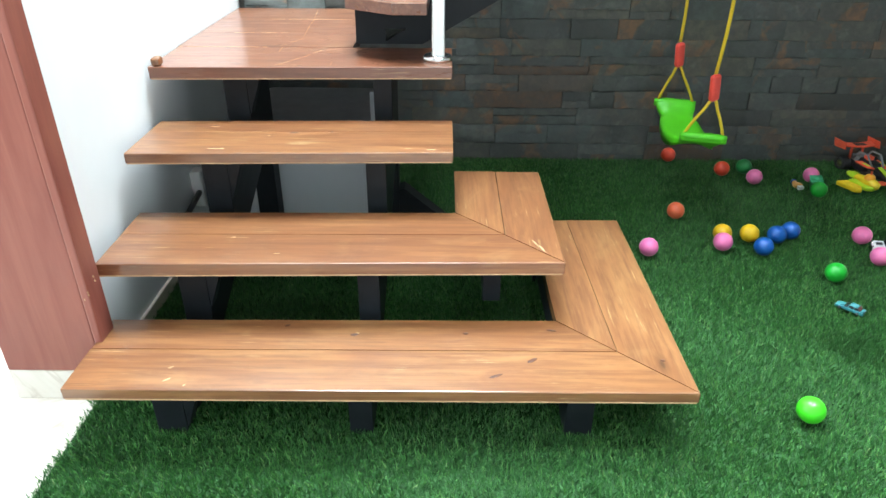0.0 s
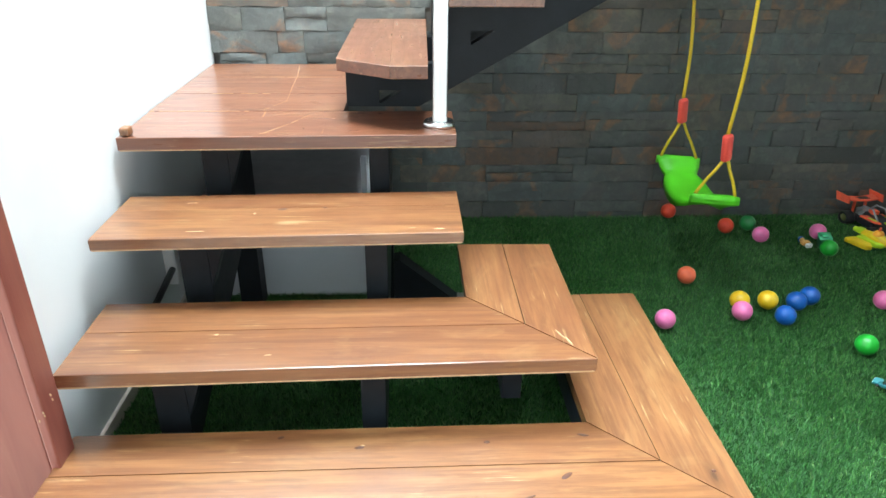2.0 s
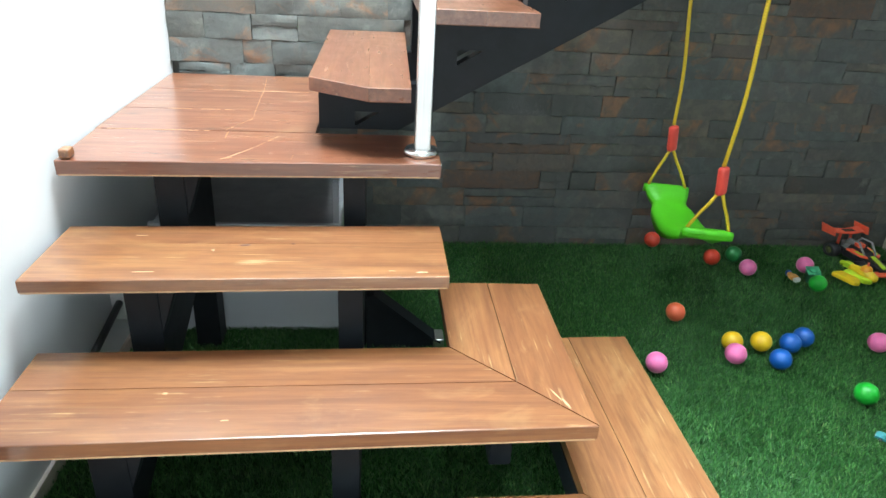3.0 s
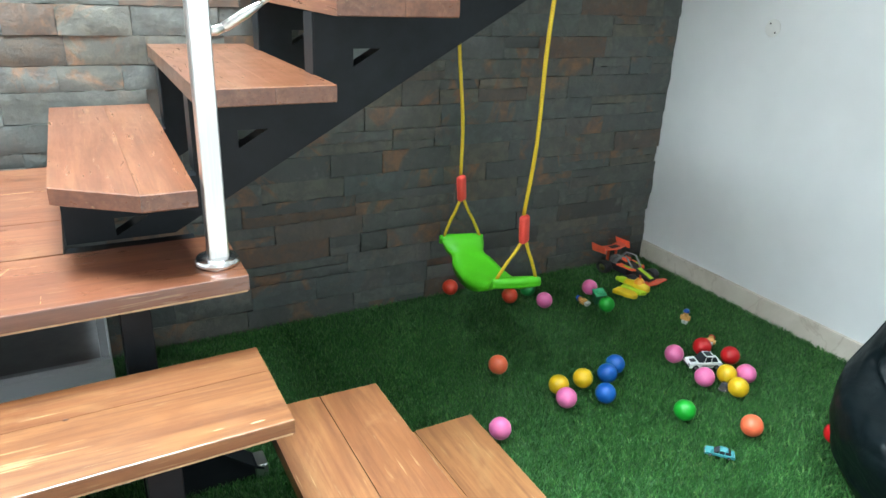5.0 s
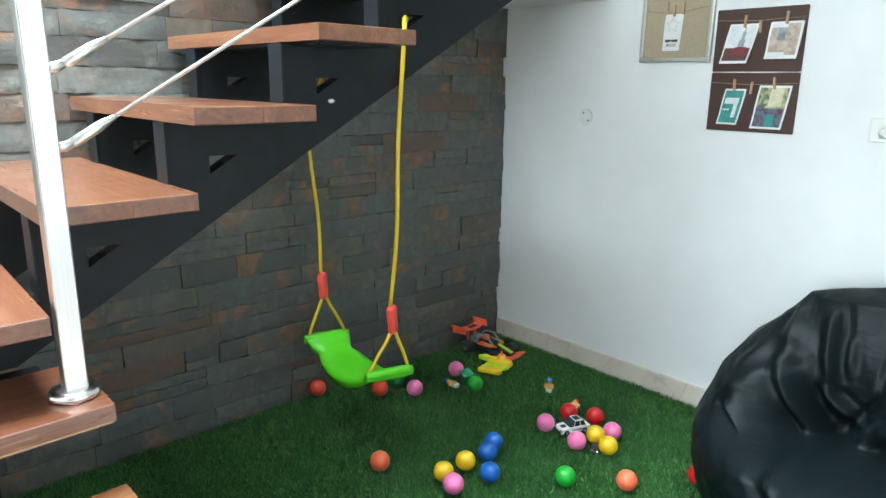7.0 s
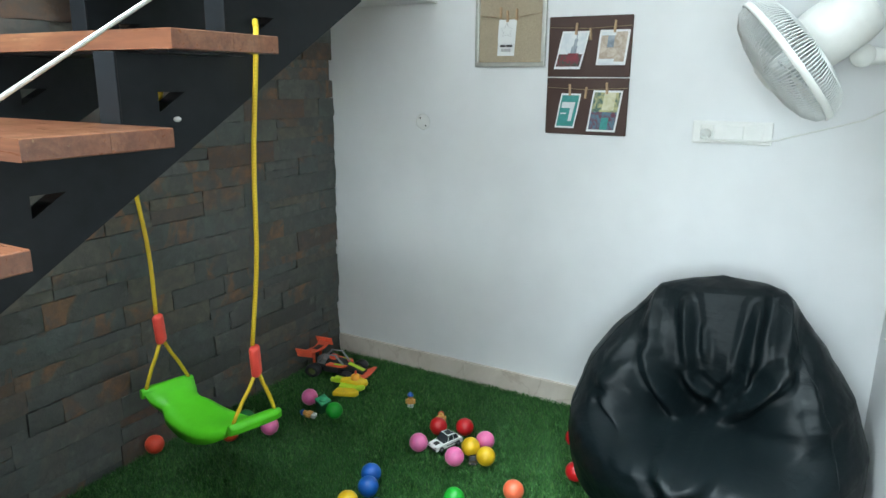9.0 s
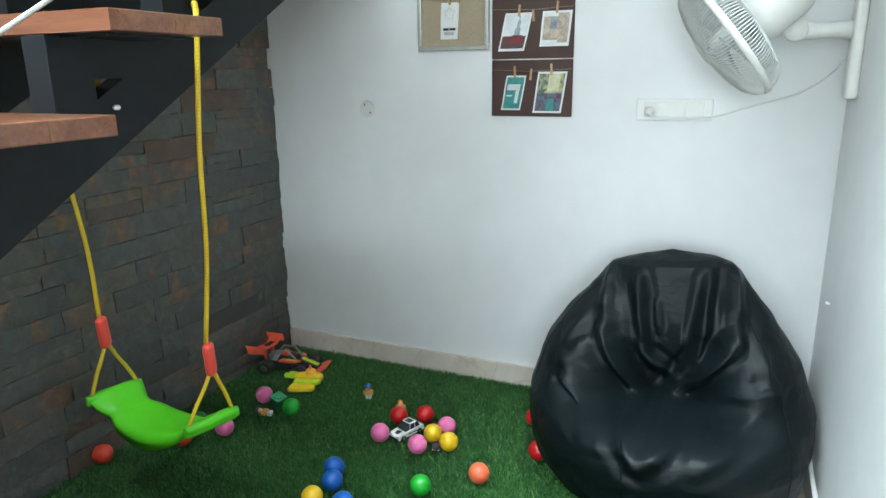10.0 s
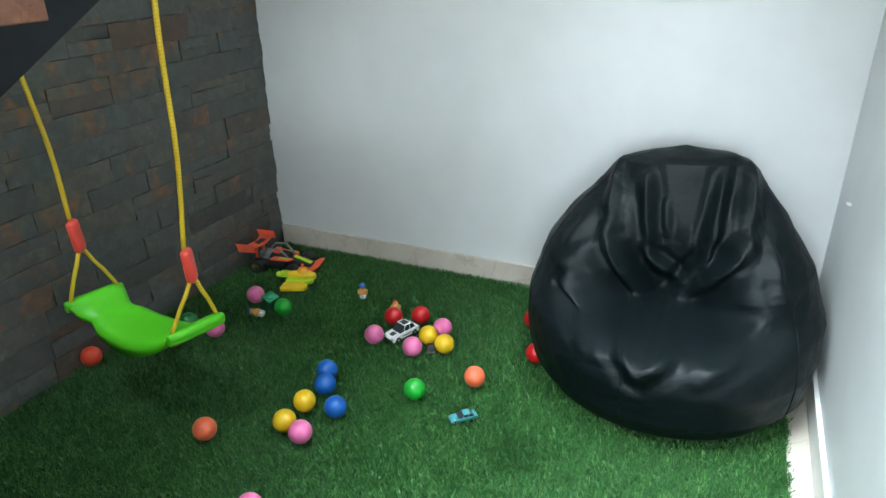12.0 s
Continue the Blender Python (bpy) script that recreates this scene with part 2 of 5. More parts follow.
mirror_grey = plain("grey_ink", (0.5, 0.5, 0.5), 0.6)


def soft_plastic(name, color):
    m, n, l, b = material(name)
    f = noise_tex(n, l, mapped(n, l, (1, 1, 1)), 45.0, 4, 0.6)
    lo = tuple(c * 0.82 for c in color)
    l.new(ramp(n, l, f, [(0.3, lo), (0.65, color)]), b.inputs["Base Color"])
    b.inputs["Roughness"].default_value = 0.33
    b.inputs["Subsurface Weight"].default_value = 0.08
    b.inputs["Subsurface Radius"].default_value = (0.01, 0.01, 0.01)
    bumped(n, l, b, f, 0.05, 0.001)
    return m


BALL = {"red": (0.55, 0.010, 0.014), "vermilion": (0.80, 0.075, 0.035), "orange": (0.85, 0.16, 0.07), "pink": (0.86, 0.19, 0.42), "yellow": (0.80, 0.50, 0.015),
        "blue": (0.008, 0.105, 0.42), "green": (0.012, 0.36, 0.03), "lime": (0.06, 0.66, 0.02), "dark_green": (0.015, 0.22, 0.05)}
ball_mat = {k: soft_plastic("ball_" + k, c) for k, c in BALL.items()}


def rope_material():
    m, n, l, b = material("yellow_twisted_rope")
    v = mapped(n, l, (1, 1, 1))
    w = n.new("ShaderNodeTexWave")
    w.wave_type, w.bands_direction = "BANDS", "DIAGONAL"
    w.inputs["Scale"].default_value = 85.0
    w.inputs["Distortion"].default_value = 1.0
    l.new(v, w.inputs["Vector"])
    l.new(ramp(n, l, w.outputs["Fac"], [(0.1, (0.66, 0.46, 0.02)), (0.6, (0.80, 0.57, 0.03))]), b.inputs["Base Color"])
    b.inputs["Roughness"].default_value = 0.55
    bumped(n, l, b, w.outputs["Fac"], 0.22, 0.002)
    return m


rope_yellow = rope_material()


def leather_material():
    m, n, l, b = material("black_leatherette")
    v = mapped(n, l, (1, 1, 1))
    grain = n.new("ShaderNodeTexVoronoi")
    grain.inputs["Scale"].default_value = 420.0
    l.new(v, grain.inputs["Vector"])
    soft = noise_tex(n, l, v, 5.0, 4, 0.6, 0.4)
    crease = noise_tex(n, l, mapped(n, l, (1, 1, 2.2)), 13.0, 4, 0.55, 1.0)
    l.new(ramp(n, l, soft, [(0.3, (0.0026, 0.0050, 0.0058)), (0.7, (0.0046, 0.0082, 0.0095))]), b.inputs["Base Color"])
    l.new(ramp(n, l, soft, [(0.3, (0.35, 0.35, 0.35)), (0.7, (0.46, 0.46, 0.46))]), b.inputs["Roughness"])
    b.inputs["Specular IOR Level"].default_value = 0.13
    b1 = n.new("ShaderNodeBump")
    b1.inputs["Strength"].default_value, b1.inputs["Distance"].default_value = 0.16, 0.02
    l.new(crease, b1.inputs["Height"])
    b2 = n.new("ShaderNodeBump")
    b2.inputs["Strength"].default_value, b2.inputs["Distance"].default_value = 0.10, 0.0008
    l.new(grain.outputs["Distance"], b2.inputs["Height"])
    l.new(b1.outputs["Normal"], b2.inputs["Normal"])
    l.new(b2.outputs["Normal"], b.inputs["Normal"])
    return m


leather = leather_material()


def turf_material():
    m, n, l, b = material("artificial_grass")
    geo = n.new("ShaderNodeNewGeometry")
    col = ramp(n, l, geo.outputs["Random Per Island"], [(0.0, (0.015, 0.075, 0.018)), (0.42, (0.038, 0.150, 0.037)), (0.78, (0.088, 0.265, 0.064)), (0.96, (0.165, 0.37, 0.105)), (1.0, (0.27, 0.38, 0.15))])
    patchy = noise_tex(n, l, mapped(n, l, (1, 1, 1)), 9.0, 4, 0.6, 0.5)
    col = mixed(n, l, ramp(n, l, patchy, [(0.35, (0.35, 0.35, 0.35)), (0.6, (0, 0, 0))]), col, (0.02, 0.10, 0.02))
    # a darker, ragged spot in front of the bean bag
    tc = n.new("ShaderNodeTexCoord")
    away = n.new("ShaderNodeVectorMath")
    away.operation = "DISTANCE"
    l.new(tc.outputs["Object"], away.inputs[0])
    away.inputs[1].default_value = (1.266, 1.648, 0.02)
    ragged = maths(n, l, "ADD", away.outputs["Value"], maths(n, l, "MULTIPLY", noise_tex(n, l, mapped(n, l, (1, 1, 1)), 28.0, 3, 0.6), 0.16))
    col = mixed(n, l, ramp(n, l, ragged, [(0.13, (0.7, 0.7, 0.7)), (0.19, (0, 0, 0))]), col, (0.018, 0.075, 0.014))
    l.new(col, b.inputs["Base Color"])
    b.inputs["Roughness"].default_value = 0.42
    return m


turf_mat = turf_material()
turf_base_mat = plain("turf_backing", (0.018, 0.075, 0.016), 0.9, 0, 0.35, 70, 0.3)

# ---- building helpers ----


def add_box(bm, x0, x1, y0, y1, z0, z1, bevel=0.0, seg=1):
    m = Matrix.Translation(((x0 + x1) / 2, (y0 + y1) / 2, (z0 + z1) / 2)) @ Matrix.Diagonal((x1 - x0, y1 - y0, z1 - z0, 1))
    made = bmesh.ops.create_cube(bm, size=1.0, matrix=m)
    if bevel:
        es = list({e for v in made["verts"] for e in v.link_edges})
        bmesh.ops.bevel(bm, geom=es, offset=bevel, segments=seg, profile=0.5, affect="EDGES")
    return bm


def box(x0, x1, y0, y1, z0, z1, bevel=0.0, seg=1):
    return add_box(bmesh.new(), x0, x1, y0, y1, z0, z1, bevel, seg)


def add_prism(bm, pts, axis, a, b, bevel=0.0):
    """A polygon of 2D points drawn out along an axis from a to b: axis z takes (x, y), axis y takes (x, z), axis x takes (y, z)."""
    def at(p, h):
        return {"z": (p[0], p[1], h), "y": (p[0], h, p[1]), "x": (h, p[0], p[1])}[axis]
    lo = [bm.verts.new(at(p, a)) for p in pts]
    hi = [bm.verts.new(at(p, b)) for p in pts]
    k = len(pts)
    faces = [bm.faces.new(lo), bm.faces.new(hi)] + [bm.faces.new((lo[i], lo[(i + 1) % k], hi[(i + 1) % k], hi[i])) for i in range(k)]
    bmesh.ops.recalc_face_normals(bm, faces=faces)
    if bevel:
        es = list({e for f in faces for e in f.edges})
        bmesh.ops.bevel(bm, geom=es, offset=bevel, segments=2, profile=0.5, affect="EDGES")
    return bm


def prism(pts, axis, a, b, bevel=0.0):
    return add_prism(bmesh.new(), pts, axis, a, b, bevel)


def add_tube(bm, points, radius, seg=8, cap=True):
    """A round tube through a row of points; radius may be one number or one for each point."""
    pts = [Vector(p) for p in points]
    rad = radius if isinstance(radius, (list, tuple)) else [radius] * len(pts)
    rings = []
    ref = Vector((0.31, 0.17, 0.94)).normalized()
    for i, p in enumerate(pts):
        d = (pts[min(i + 1, len(pts) - 1)] - pts[max(i - 1, 0)]).normalized()
        if abs(d.dot(ref)) > 0.97:
            ref = Vector((0.9, 0.3, 0.1)).normalized()
        u = d.cross(ref).normalized()
        w = d.cross(u).normalized()
        rings.append([bm.verts.new(p + (u * math.cos(2 * math.pi * k / seg) + w * math.sin(2 * math.pi * k / seg)) * rad[i]) for k in range(seg)])
    fs = []
    for a, b in zip(rings, rings[1:]):
        for k in range(seg):
            fs.append(bm.faces.new((a[k], a[(k + 1) % seg], b[(k + 1) % seg], b[k])))
    if cap:
        fs.append(bm.faces.new(rings[0]))
        fs.append(bm.faces.new(rings[-1]))
    bmesh.ops.recalc_face_normals(bm, faces=fs)
    for f in fs:
        f.smooth = len(f.verts) == 4
    return bm


def tube(points, radius, seg=8, cap=True):
    return add_tube(bmesh.new(), points, radius, seg, cap)


def lathe(profile, seg=24, m=Matrix.Identity(4)):
    """A turned shape from (radius, height) pairs about z, then moved by m."""
    bm = bmesh.new()
    rings = []
    for r, h in profile:
        if r < 1e-6:
            rings.append([bm.verts.new(m @ Vector((0, 0, h)))])
        else:
            rings.append([bm.verts.new(m @ Vector((r * math.cos(2 * math.pi * k / seg), r * math.sin(2 * math.pi * k / seg), h))) for k in range(seg)])
    for a, b in zip(rings, rings[1:]):
        for k in range(seg):
            vs = [a[k % len(a)], a[(k + 1) % len(a)], b[(k + 1) % len(b)], b[k % len(b)]]
            vs = list(dict.fromkeys(vs))
            if len(vs) > 2:
                bm.faces.new(vs).smooth = True
    bmesh.ops.recalc_face_normals(bm, faces=bm.faces[:])
    return bm


def moved(bm, m):
    bm.transform(m)
    return bm


def mesh_of(name, bm, mat, smooth=False):
    me = bpy.data.meshes.new(name)
    if smooth:
        for f in bm.faces:
            f.smooth = True
    bm.to_mesh(me)
    bm.free()
    me.materials.append(mat)
    return me


def part(name, bm, mat, parent=None, label="", smooth=False):
    ob = new(name, mesh_of(name, bm, mat, smooth))
    if parent is not None:
        ob.parent = parent
    return tagged(ob, label)


def thing(name, at, label, category, group="", kind=""):
    """An empty at the base of a thing; its parts are given in the thing's own coordinates."""
    ob = new(name)
    ob.empty_display_size = 0.05
    ob.location = at
    return tagged(ob, label, category, group, kind)


def structure(name, bm, mat, label, category, parent=None):
    ob = part(name, bm, mat, parent)
    return tagged(ob, label, category, "", "structure")


def origin_of(ob):
    v = Vector((0, 0, 0))
    while ob is not None:
        v = v + ob.location
        ob = ob.parent
    return v


def wpart(name, bm, mat, parent, label="", smooth=False):
    """A part whose bmesh is given in the world's coordinates."""
    bm.transform(Matrix.Translation(-origin_of(parent)))
    return part(name, bm, mat, parent, label, smooth)


# ---- structure ----
NOOK_W, NOOK_E, NOOK_N, DOOR_Y = -0.94, 2.31, 3.20, 0.85
structure("floor", box(-3.1, 2.45, -2.4, 3.36, -0.12, 0.0), marble, "cream marble floor, polished, with fine veins", "floor")
wall_west = structure("wall_west", box(-1.155, NOOK_W, 1.475, 3.36, 0, 3.6), white_paint, "white painted wall beside the lower stairs", "wall")
wall_north = structure("wall_north", box(-0.94, 2.45, 3.225, 3.36, 0, 3.6), grout, "wall clad in split slate strips, grey and rust", "wall")
structure("wall_east", box(NOOK_E, 2.45, -2.4, 3.225, 0, 2.75), white_paint, "plain white painted wall of the play corner", "wall")
structure("wall_fan", box(0.84, NOOK_E, 0.72, DOOR_Y, 0, 2.75), white_paint, "white painted return wall that carries the fan", "wall")
bm = box(-3.1, -1.15, -2.4, -2.28, 0, 2.75)
add_box(bm, 1.55, 2.31, -2.4, -2.28, 0, 2.75)
add_box(bm, -1.15, 1.55, -2.4, -2.28, 2.32, 2.75)
structure("wall_south", bm, white_paint, "white painted wall, unseen, with an opening for the south fill lamp", "wall")
bm = box(-3.22, -3.1, -2.4, -0.45, 0, 2.75)
add_box(bm, -3.22, -3.1, 2.35, 3.36, 0, 2.75)
add_box(bm, -3.22, -3.1, -0.45, 2.35, 2.32, 2.75)
structure("wall_far_west", bm, white_paint, "white painted wall of the hall with a wide glass door", "wall")
# out of view; its slot is added to cut the sun to a narrow streak
bm = box(-3.1, -2.76, 3.24, 3.36, 0, 2.75)
add_box(bm, -2.66, -1.155, 3.24, 3.36, 0, 2.75)
add_box(bm, -2.76, -2.66, 3.24, 3.36, 0, 1.93)
add_box(bm, -2.76, -2.66, 3.24, 3.36, 2.20, 2.75)
structure("wall_hall_north", bm, white_paint, "white painted hall wall, unseen, with a slot added to shape the sun streak", "wall")
bm = box(-3.1, 2.31, -2.4, 0.86, 2.75, 2.87)
add_box(bm, -3.1, 0.2, 0.86, 1.58, 2.75, 2.87)
add_box(bm, 2.1, 2.31, 0.86, 1.58, 2.75, 2.87)
add_box(bm, -3.1, -1.155, 1.58, 3.24, 2.75, 2.87)
add_box(bm, -0.94, 2.31, 1.58, 1.7, 2.75, 2.87)
add_box(bm, 0.3, 2.31, 1.7, 3.225, 2.75, 2.87)
structure("ceiling", bm, ceiling_paint, "white painted ceiling with an added lamp opening and a stairwell opening", "ceiling")
bm = box(0.3, 0.42, 1.7, 3.225, 2.87, 3.6)
add_box(bm, -0.94, 0.42, 1.58, 1.7, 2.87, 3.6)
structure("stairwell_upstand", bm, ceiling_paint, "white painted sides of the stairwell", "wall")
# opaque panels, out of view, added to keep the sun out of both openings
structure("skylight_1", box(0.2, 2.1, 0.86, 1.58, 2.81, 2.87), ceiling_paint, "unseen opaque white panel closing the lamp opening to the sun", "skylight")
structure("skylight_2", box(-1.155, 0.42, 1.58, 3.36, 3.6, 3.66), ceiling_paint, "unseen opaque white panel closing the stairwell to the sun", "skylight")
structure("upper_landing_slab", box(1.50, 2.305, 2.62, 3.19, 1.715, 1.86, 0.004), ceiling_paint, "white plastered underside of the upper landing", "landing")

# frame in the added south opening, out of view
door = thing("south_door_frame", (0.2, -2.34, 0), "aluminium door frame, unseen, added around the south fill lamp", "door", "", "structure")
bm = box(-1.15, -1.09, -2.37, -2.31, 0, 2.32, 0.004)
add_box(bm, 1.49, 1.55, -2.37, -2.31, 0, 2.32, 0.004)
add_box(bm, -1.09, 1.49, -2.37, -2.31, 2.26, 2.32, 0.004)
add_box(bm, 0.17, 0.23, -2.37, -2.31, 0, 2.26, 0.004)
wpart("door_frame", bm, white_plastic, door)

hall_door = thing("hall_door", (-3.16, 0.95, 0), "aluminium framed glass hall door, closed", "door", "", "structure")
bm = box(-3.19, -3.13, -0.45, -0.39, 0, 2.32, 0.004)
add_box(bm, -3.19, -3.13, 2.29, 2.35, 0, 2.32, 0.004)
add_box(bm, -3.19, -3.13, -0.39, 2.29, 2.26, 2.32, 0.004)
add_box(bm, -3.19, -3.13, 0.92, 0.98, 0, 2.26, 0.004)
wpart("door_frame", bm, white_plastic, hall_door)

# ground outside
structure("ground", box(-60, 60, -60, 60, -0.3, -0.13), plain("dry_earth", (0.22, 0.2, 0.16), 0.9, 0, 0.3, 2.0, 0.2), "dry earth outside the house", "ground")

# door lining at the end of the west wall
frame_ob = thing("door_lining", (-1.04, 1.44, 0.0), "reddish wood laminate door lining on a marble plinth", "door frame", "", "structure")
wpart("lining_board", box(-1.157, -0.902, 1.402, 1.474, 0.10, 2.75, 0.003, 2), laminate, frame_ob)
wpart("edge_strip", box(-0.9017, -0.880, 1.400, 1.47, 0.10, 2.75, 0.004, 2), laminate, frame_ob, "glossy red-brown edge strip")
for x, z in ((-0.88, 0.352), (-0.879, 0.344), (-0.854, 0.399), (-0.853, 0.387), (-0.893, 0.33)):
    wpart("chip", lathe([(0, 0.0008), (0.0018, 0.0006), (0.0026, 0.0)], 7, Matrix.Translation((x, 1.4, z)) @ pose(0, 0, 0, 90, 0, 0) @ Matrix.Diagonal((0.8, 1.3, 1, 1))), pale_wood, frame_ob, "pale chip in the laminate")
wpart("plinth", box(-1.16, -0.88, 1.405, 1.474, 0.0, 0.098, 0.002), marble, frame_ob, "cream marble plinth block")

# skirtings
skirt = structure("baseboard", box(NOOK_E - 0.014, NOOK_E - 0.002, DOOR_Y + 0.02, NOOK_N, 0.0, 0.02), grout, "beige marble skirting along the white wall", "skirting")
edges = [0.86, 1.24, 1.85, 2.46, 3.195]
for a, b in zip(edges, edges[1:]):
    wpart("skirting_tile", box(NOOK_E - 0.018, NOOK_E - 0.001, a + 0.001, b - 0.001, 0.0, 0.104, 0.0015), marble_skirt, skirt)
structure("baseboard_fan_wall", box(0.85, NOOK_E - 0.02, DOOR_Y + 0.001, DOOR_Y + 0.016, 0.0, 0.10, 0.002), white_plastic, "white painted skirting board", "skirting")
structure("threshold", box(0.85, NOOK_E - 0.02, DOOR_Y + 0.0165, 0.925, 0.0, 0.006, 0.001), marble_skirt, "beige stone strip between turf and wall", "threshold")
structure("baseboard_west", box(NOOK_W, NOOK_W + 0.012, 1.48, 3.2, 0.0, 0.05, 0.002), marble_skirt, "beige marble skirting below the stairs", "skirting")

# ---- staircase ----
stairs = thing("staircase", (-0.15, 2.2, 0.0), "open staircase with varnished reddish wood treads on black steel", "staircase")
TH = 0.031


def tread(z, frame_boxes, planks, along_x=wood_x, along_y=wood_y, th=TH):
    """One tread: a flat black steel frame below and its planks."""
    bm = bmesh.new()
    for x0, x1, y0, y1 in frame_boxes:
        add_box(bm, x0, x1, y0, y1, z - th - 0.006, z - th - 0.0005)
    fr = wpart("tread_frame", bm, black_steel, stairs)
    for k, (along, pts) in enumerate(planks):
        drop = random.uniform(0, 0.0002)
        bm = prism(pts, "z", z - th, z - drop)
        if k == 0 or (along == "y" and k != 3):
            ends = [Vector(p).to_2d() for p in pts[:2]]
            rim = [e for e in bm.edges if all(min((v.co.to_2d() - q).length for q in ends) < 1e-5 for v in e.verts) and abs(e.verts[0].co.z - e.verts[1].co.z) < 1e-5]
            bmesh.ops.bevel(bm, geom=rim, offset=0.003, segments=3, profile=0.5, affect="EDGES")
        wpart("plank", bm, along_x if along == "x" else along_y, fr)
        if k == 0 and along == "x":
            (xa, ya), (xb, yb) = pts[0], pts[1]
            wpart("worn_edge", prism([(xa + 0.004, ya - 0.0006), (xb - 0.004, yb - 0.0006), (xb - 0.004, yb + 0.006), (xa + 0.004, ya + 0.006)], "z", z - th - 0.0012, z - th + 0.0026), pale_wood, fr, "pale worn lower edge")
    return fr


tread_a = tread(0.198, [(-0.86, 0.56, 1.29, 1.46), (0.37, 0.56, 1.47, 2.08)], [
    ("x", [(-0.898, 1.216), (0.622, 1.222), (0.457, 1.379), (-0.898, 1.372)]),
    ("x", [(-0.896, 1.375), (0.454, 1.382), (0.318, 1.515), (-0.896, 1.503)]),
    ("y", [(0.622, 1.225), (0.624, 2.138), (0.444, 2.136), (0.459, 1.381)]),
    ("y", [(0.4570, 1.3835), (0.4420, 2.134), (0.318, 2.132), (0.320, 1.517)])])
tread_b = tread(0.378, [(-0.86, 0.27, 1.58, 1.76), (0.09, 0.27, 1.77, 2.08)], [
    ("x", [(-0.900, 1.494), (0.329, 1.524), (0.181, 1.678), (-0.902, 1.664)]),
    ("x", [(-0.902, 1.666), (0.179, 1.680), (0.041, 1.819), (-0.904, 1.803)]),
    ("y", [(0.331, 1.527), (0.332, 2.143), (0.183, 2.145), (0.183, 1.680)]),
    ("y", [(0.1809, 1.6825), (0.1809, 2.146), (0.041, 2.147), (0.043, 1.821)])], th=0.036)
tread_c = tread(0.567, [(-0.86, -0.02, 1.87, 2.06)], [
    ("x", [(-0.910, 1.797), (0.033, 1.828), (0.033, 2.014), (-0.912, 1.985)]),
    ("x", [(-0.912, 1.986), (0.033, 2.015), (0.032, 2.120), (-0.912, 2.092)])])
tread_d = tread(0.738, [(-0.90, -0.02, 2.17, 2.36), (-0.90, -0.36, 2.40, 3.15)], [
    ("x", [(-0.925, 2.102), (0.030, 2.134), (0.030, 2.398), (-0.930, 2.392)]),
    ("x", [(-0.934, 2.397), (-0.318, 2.402), (-0.320, 2.640), (-0.934, 2.636)]),
    ("x", [(-0.934, 2.639), (-0.320, 2.643), (-0.322, 2.915), (-0.934, 2.912)]),
    ("x", [(-0.934, 2.917), (-0.322, 2.919), (-0.324, 3.182), (-0.934, 3.180)])], red_wood_x, red_wood_y, 0.038)
tread(0.923, [(-0.29, -0.07, 2.32, 3.12)], [
    ("y", [(-0.322, 2.296), (-0.160, 2.180), (-0.170, 3.186), (-0.322, 3.186)]),
    ("y", [(-0.1592, 2.179), (-0.052, 2.182), (-0.036, 3.186), (-0.1692, 3.186)])], red_wood_x, red_wood_y, 0.038)
for x0, z, y0 in ((-0.022, 1.111, 2.268), (0.279, 1.300, 2.250), (0.598, 1.493, 2.252), (0.912, 1.682, 2.255)):
    tread(z, [(x0 + 0.04, x0 + 0.26, y0 + 0.06, 3.12)], [
        ("y", [(x0, y0), (x0 + 0.165, y0 + 0.003), (x0 + 0.165, 3.186), (x0, 3.186)]),
        ("y", [(x0 + 0.1657, y0 + 0.003), (x0 + 0.307, y0 + 0.005), (x0 + 0.307, 3.186), (x0 + 0.1657, 3.186)])], red_wood_x, red_wood_y, 0.040)

# knots, chips and scratches in the varnish


def knot(parent, x, y, z, a, b, turn, mat=knot_wood):
    m = pose(x, y, z, 0, 0, turn) @ Matrix.Diagonal((a, b, 1, 1))
    wpart("knot" if mat is knot_wood else "chip", lathe([(0, 0.0006), (0.8, 0.0005), (1.0, -0.001)], 12, m), mat, parent)


def scratch(parent, pts, z, width):
    """A scratch that breaks off and takes up again, uneven in width."""
    r = random.Random(int(abs(pts[0][0]) * 1000 + abs(pts[0][1]) * 7000))
    bm = bmesh.new()
    for (xa, ya), (xb, yb) in zip(pts, pts[1:]):
        dx, dy = xb - xa, yb - ya
        n = math.hypot(dx, dy)
        count = max(2, int(n / 0.014))
        for k in range(count):
            if r.random() < 0.18:
                continue
            w0, w1 = width * r.uniform(0.2, 0.7), width * r.uniform(0.2, 0.7)
            u0, u1 = k / count, (k + r.uniform(0.8, 1.1)) / count
            jog = r.uniform(-0.4, 0.4) * width
            ox, oy = -dy / n, dx / n
            a, c = (xa + dx * u0 + ox * jog, ya + dy * u0 + oy * jog), (xa + dx * u1 + ox * jog, ya + dy * u1 + oy * jog)
            add_prism(bm, [(a[0] + ox * w0, a[1] + oy * w0), (a[0] - ox * w0, a[1] - oy * w0), (c[0] - ox * w1, c[1] - oy * w1), (c[0] + ox * w1, c[1] + oy * w1)], "z", z - 0.001, z + 0.0003)
    tagged(wpart("scratch", bm, pale_wood, parent, "pale scratch through the varnish"), "pale scratch through the varnish", "", "", "stuff")


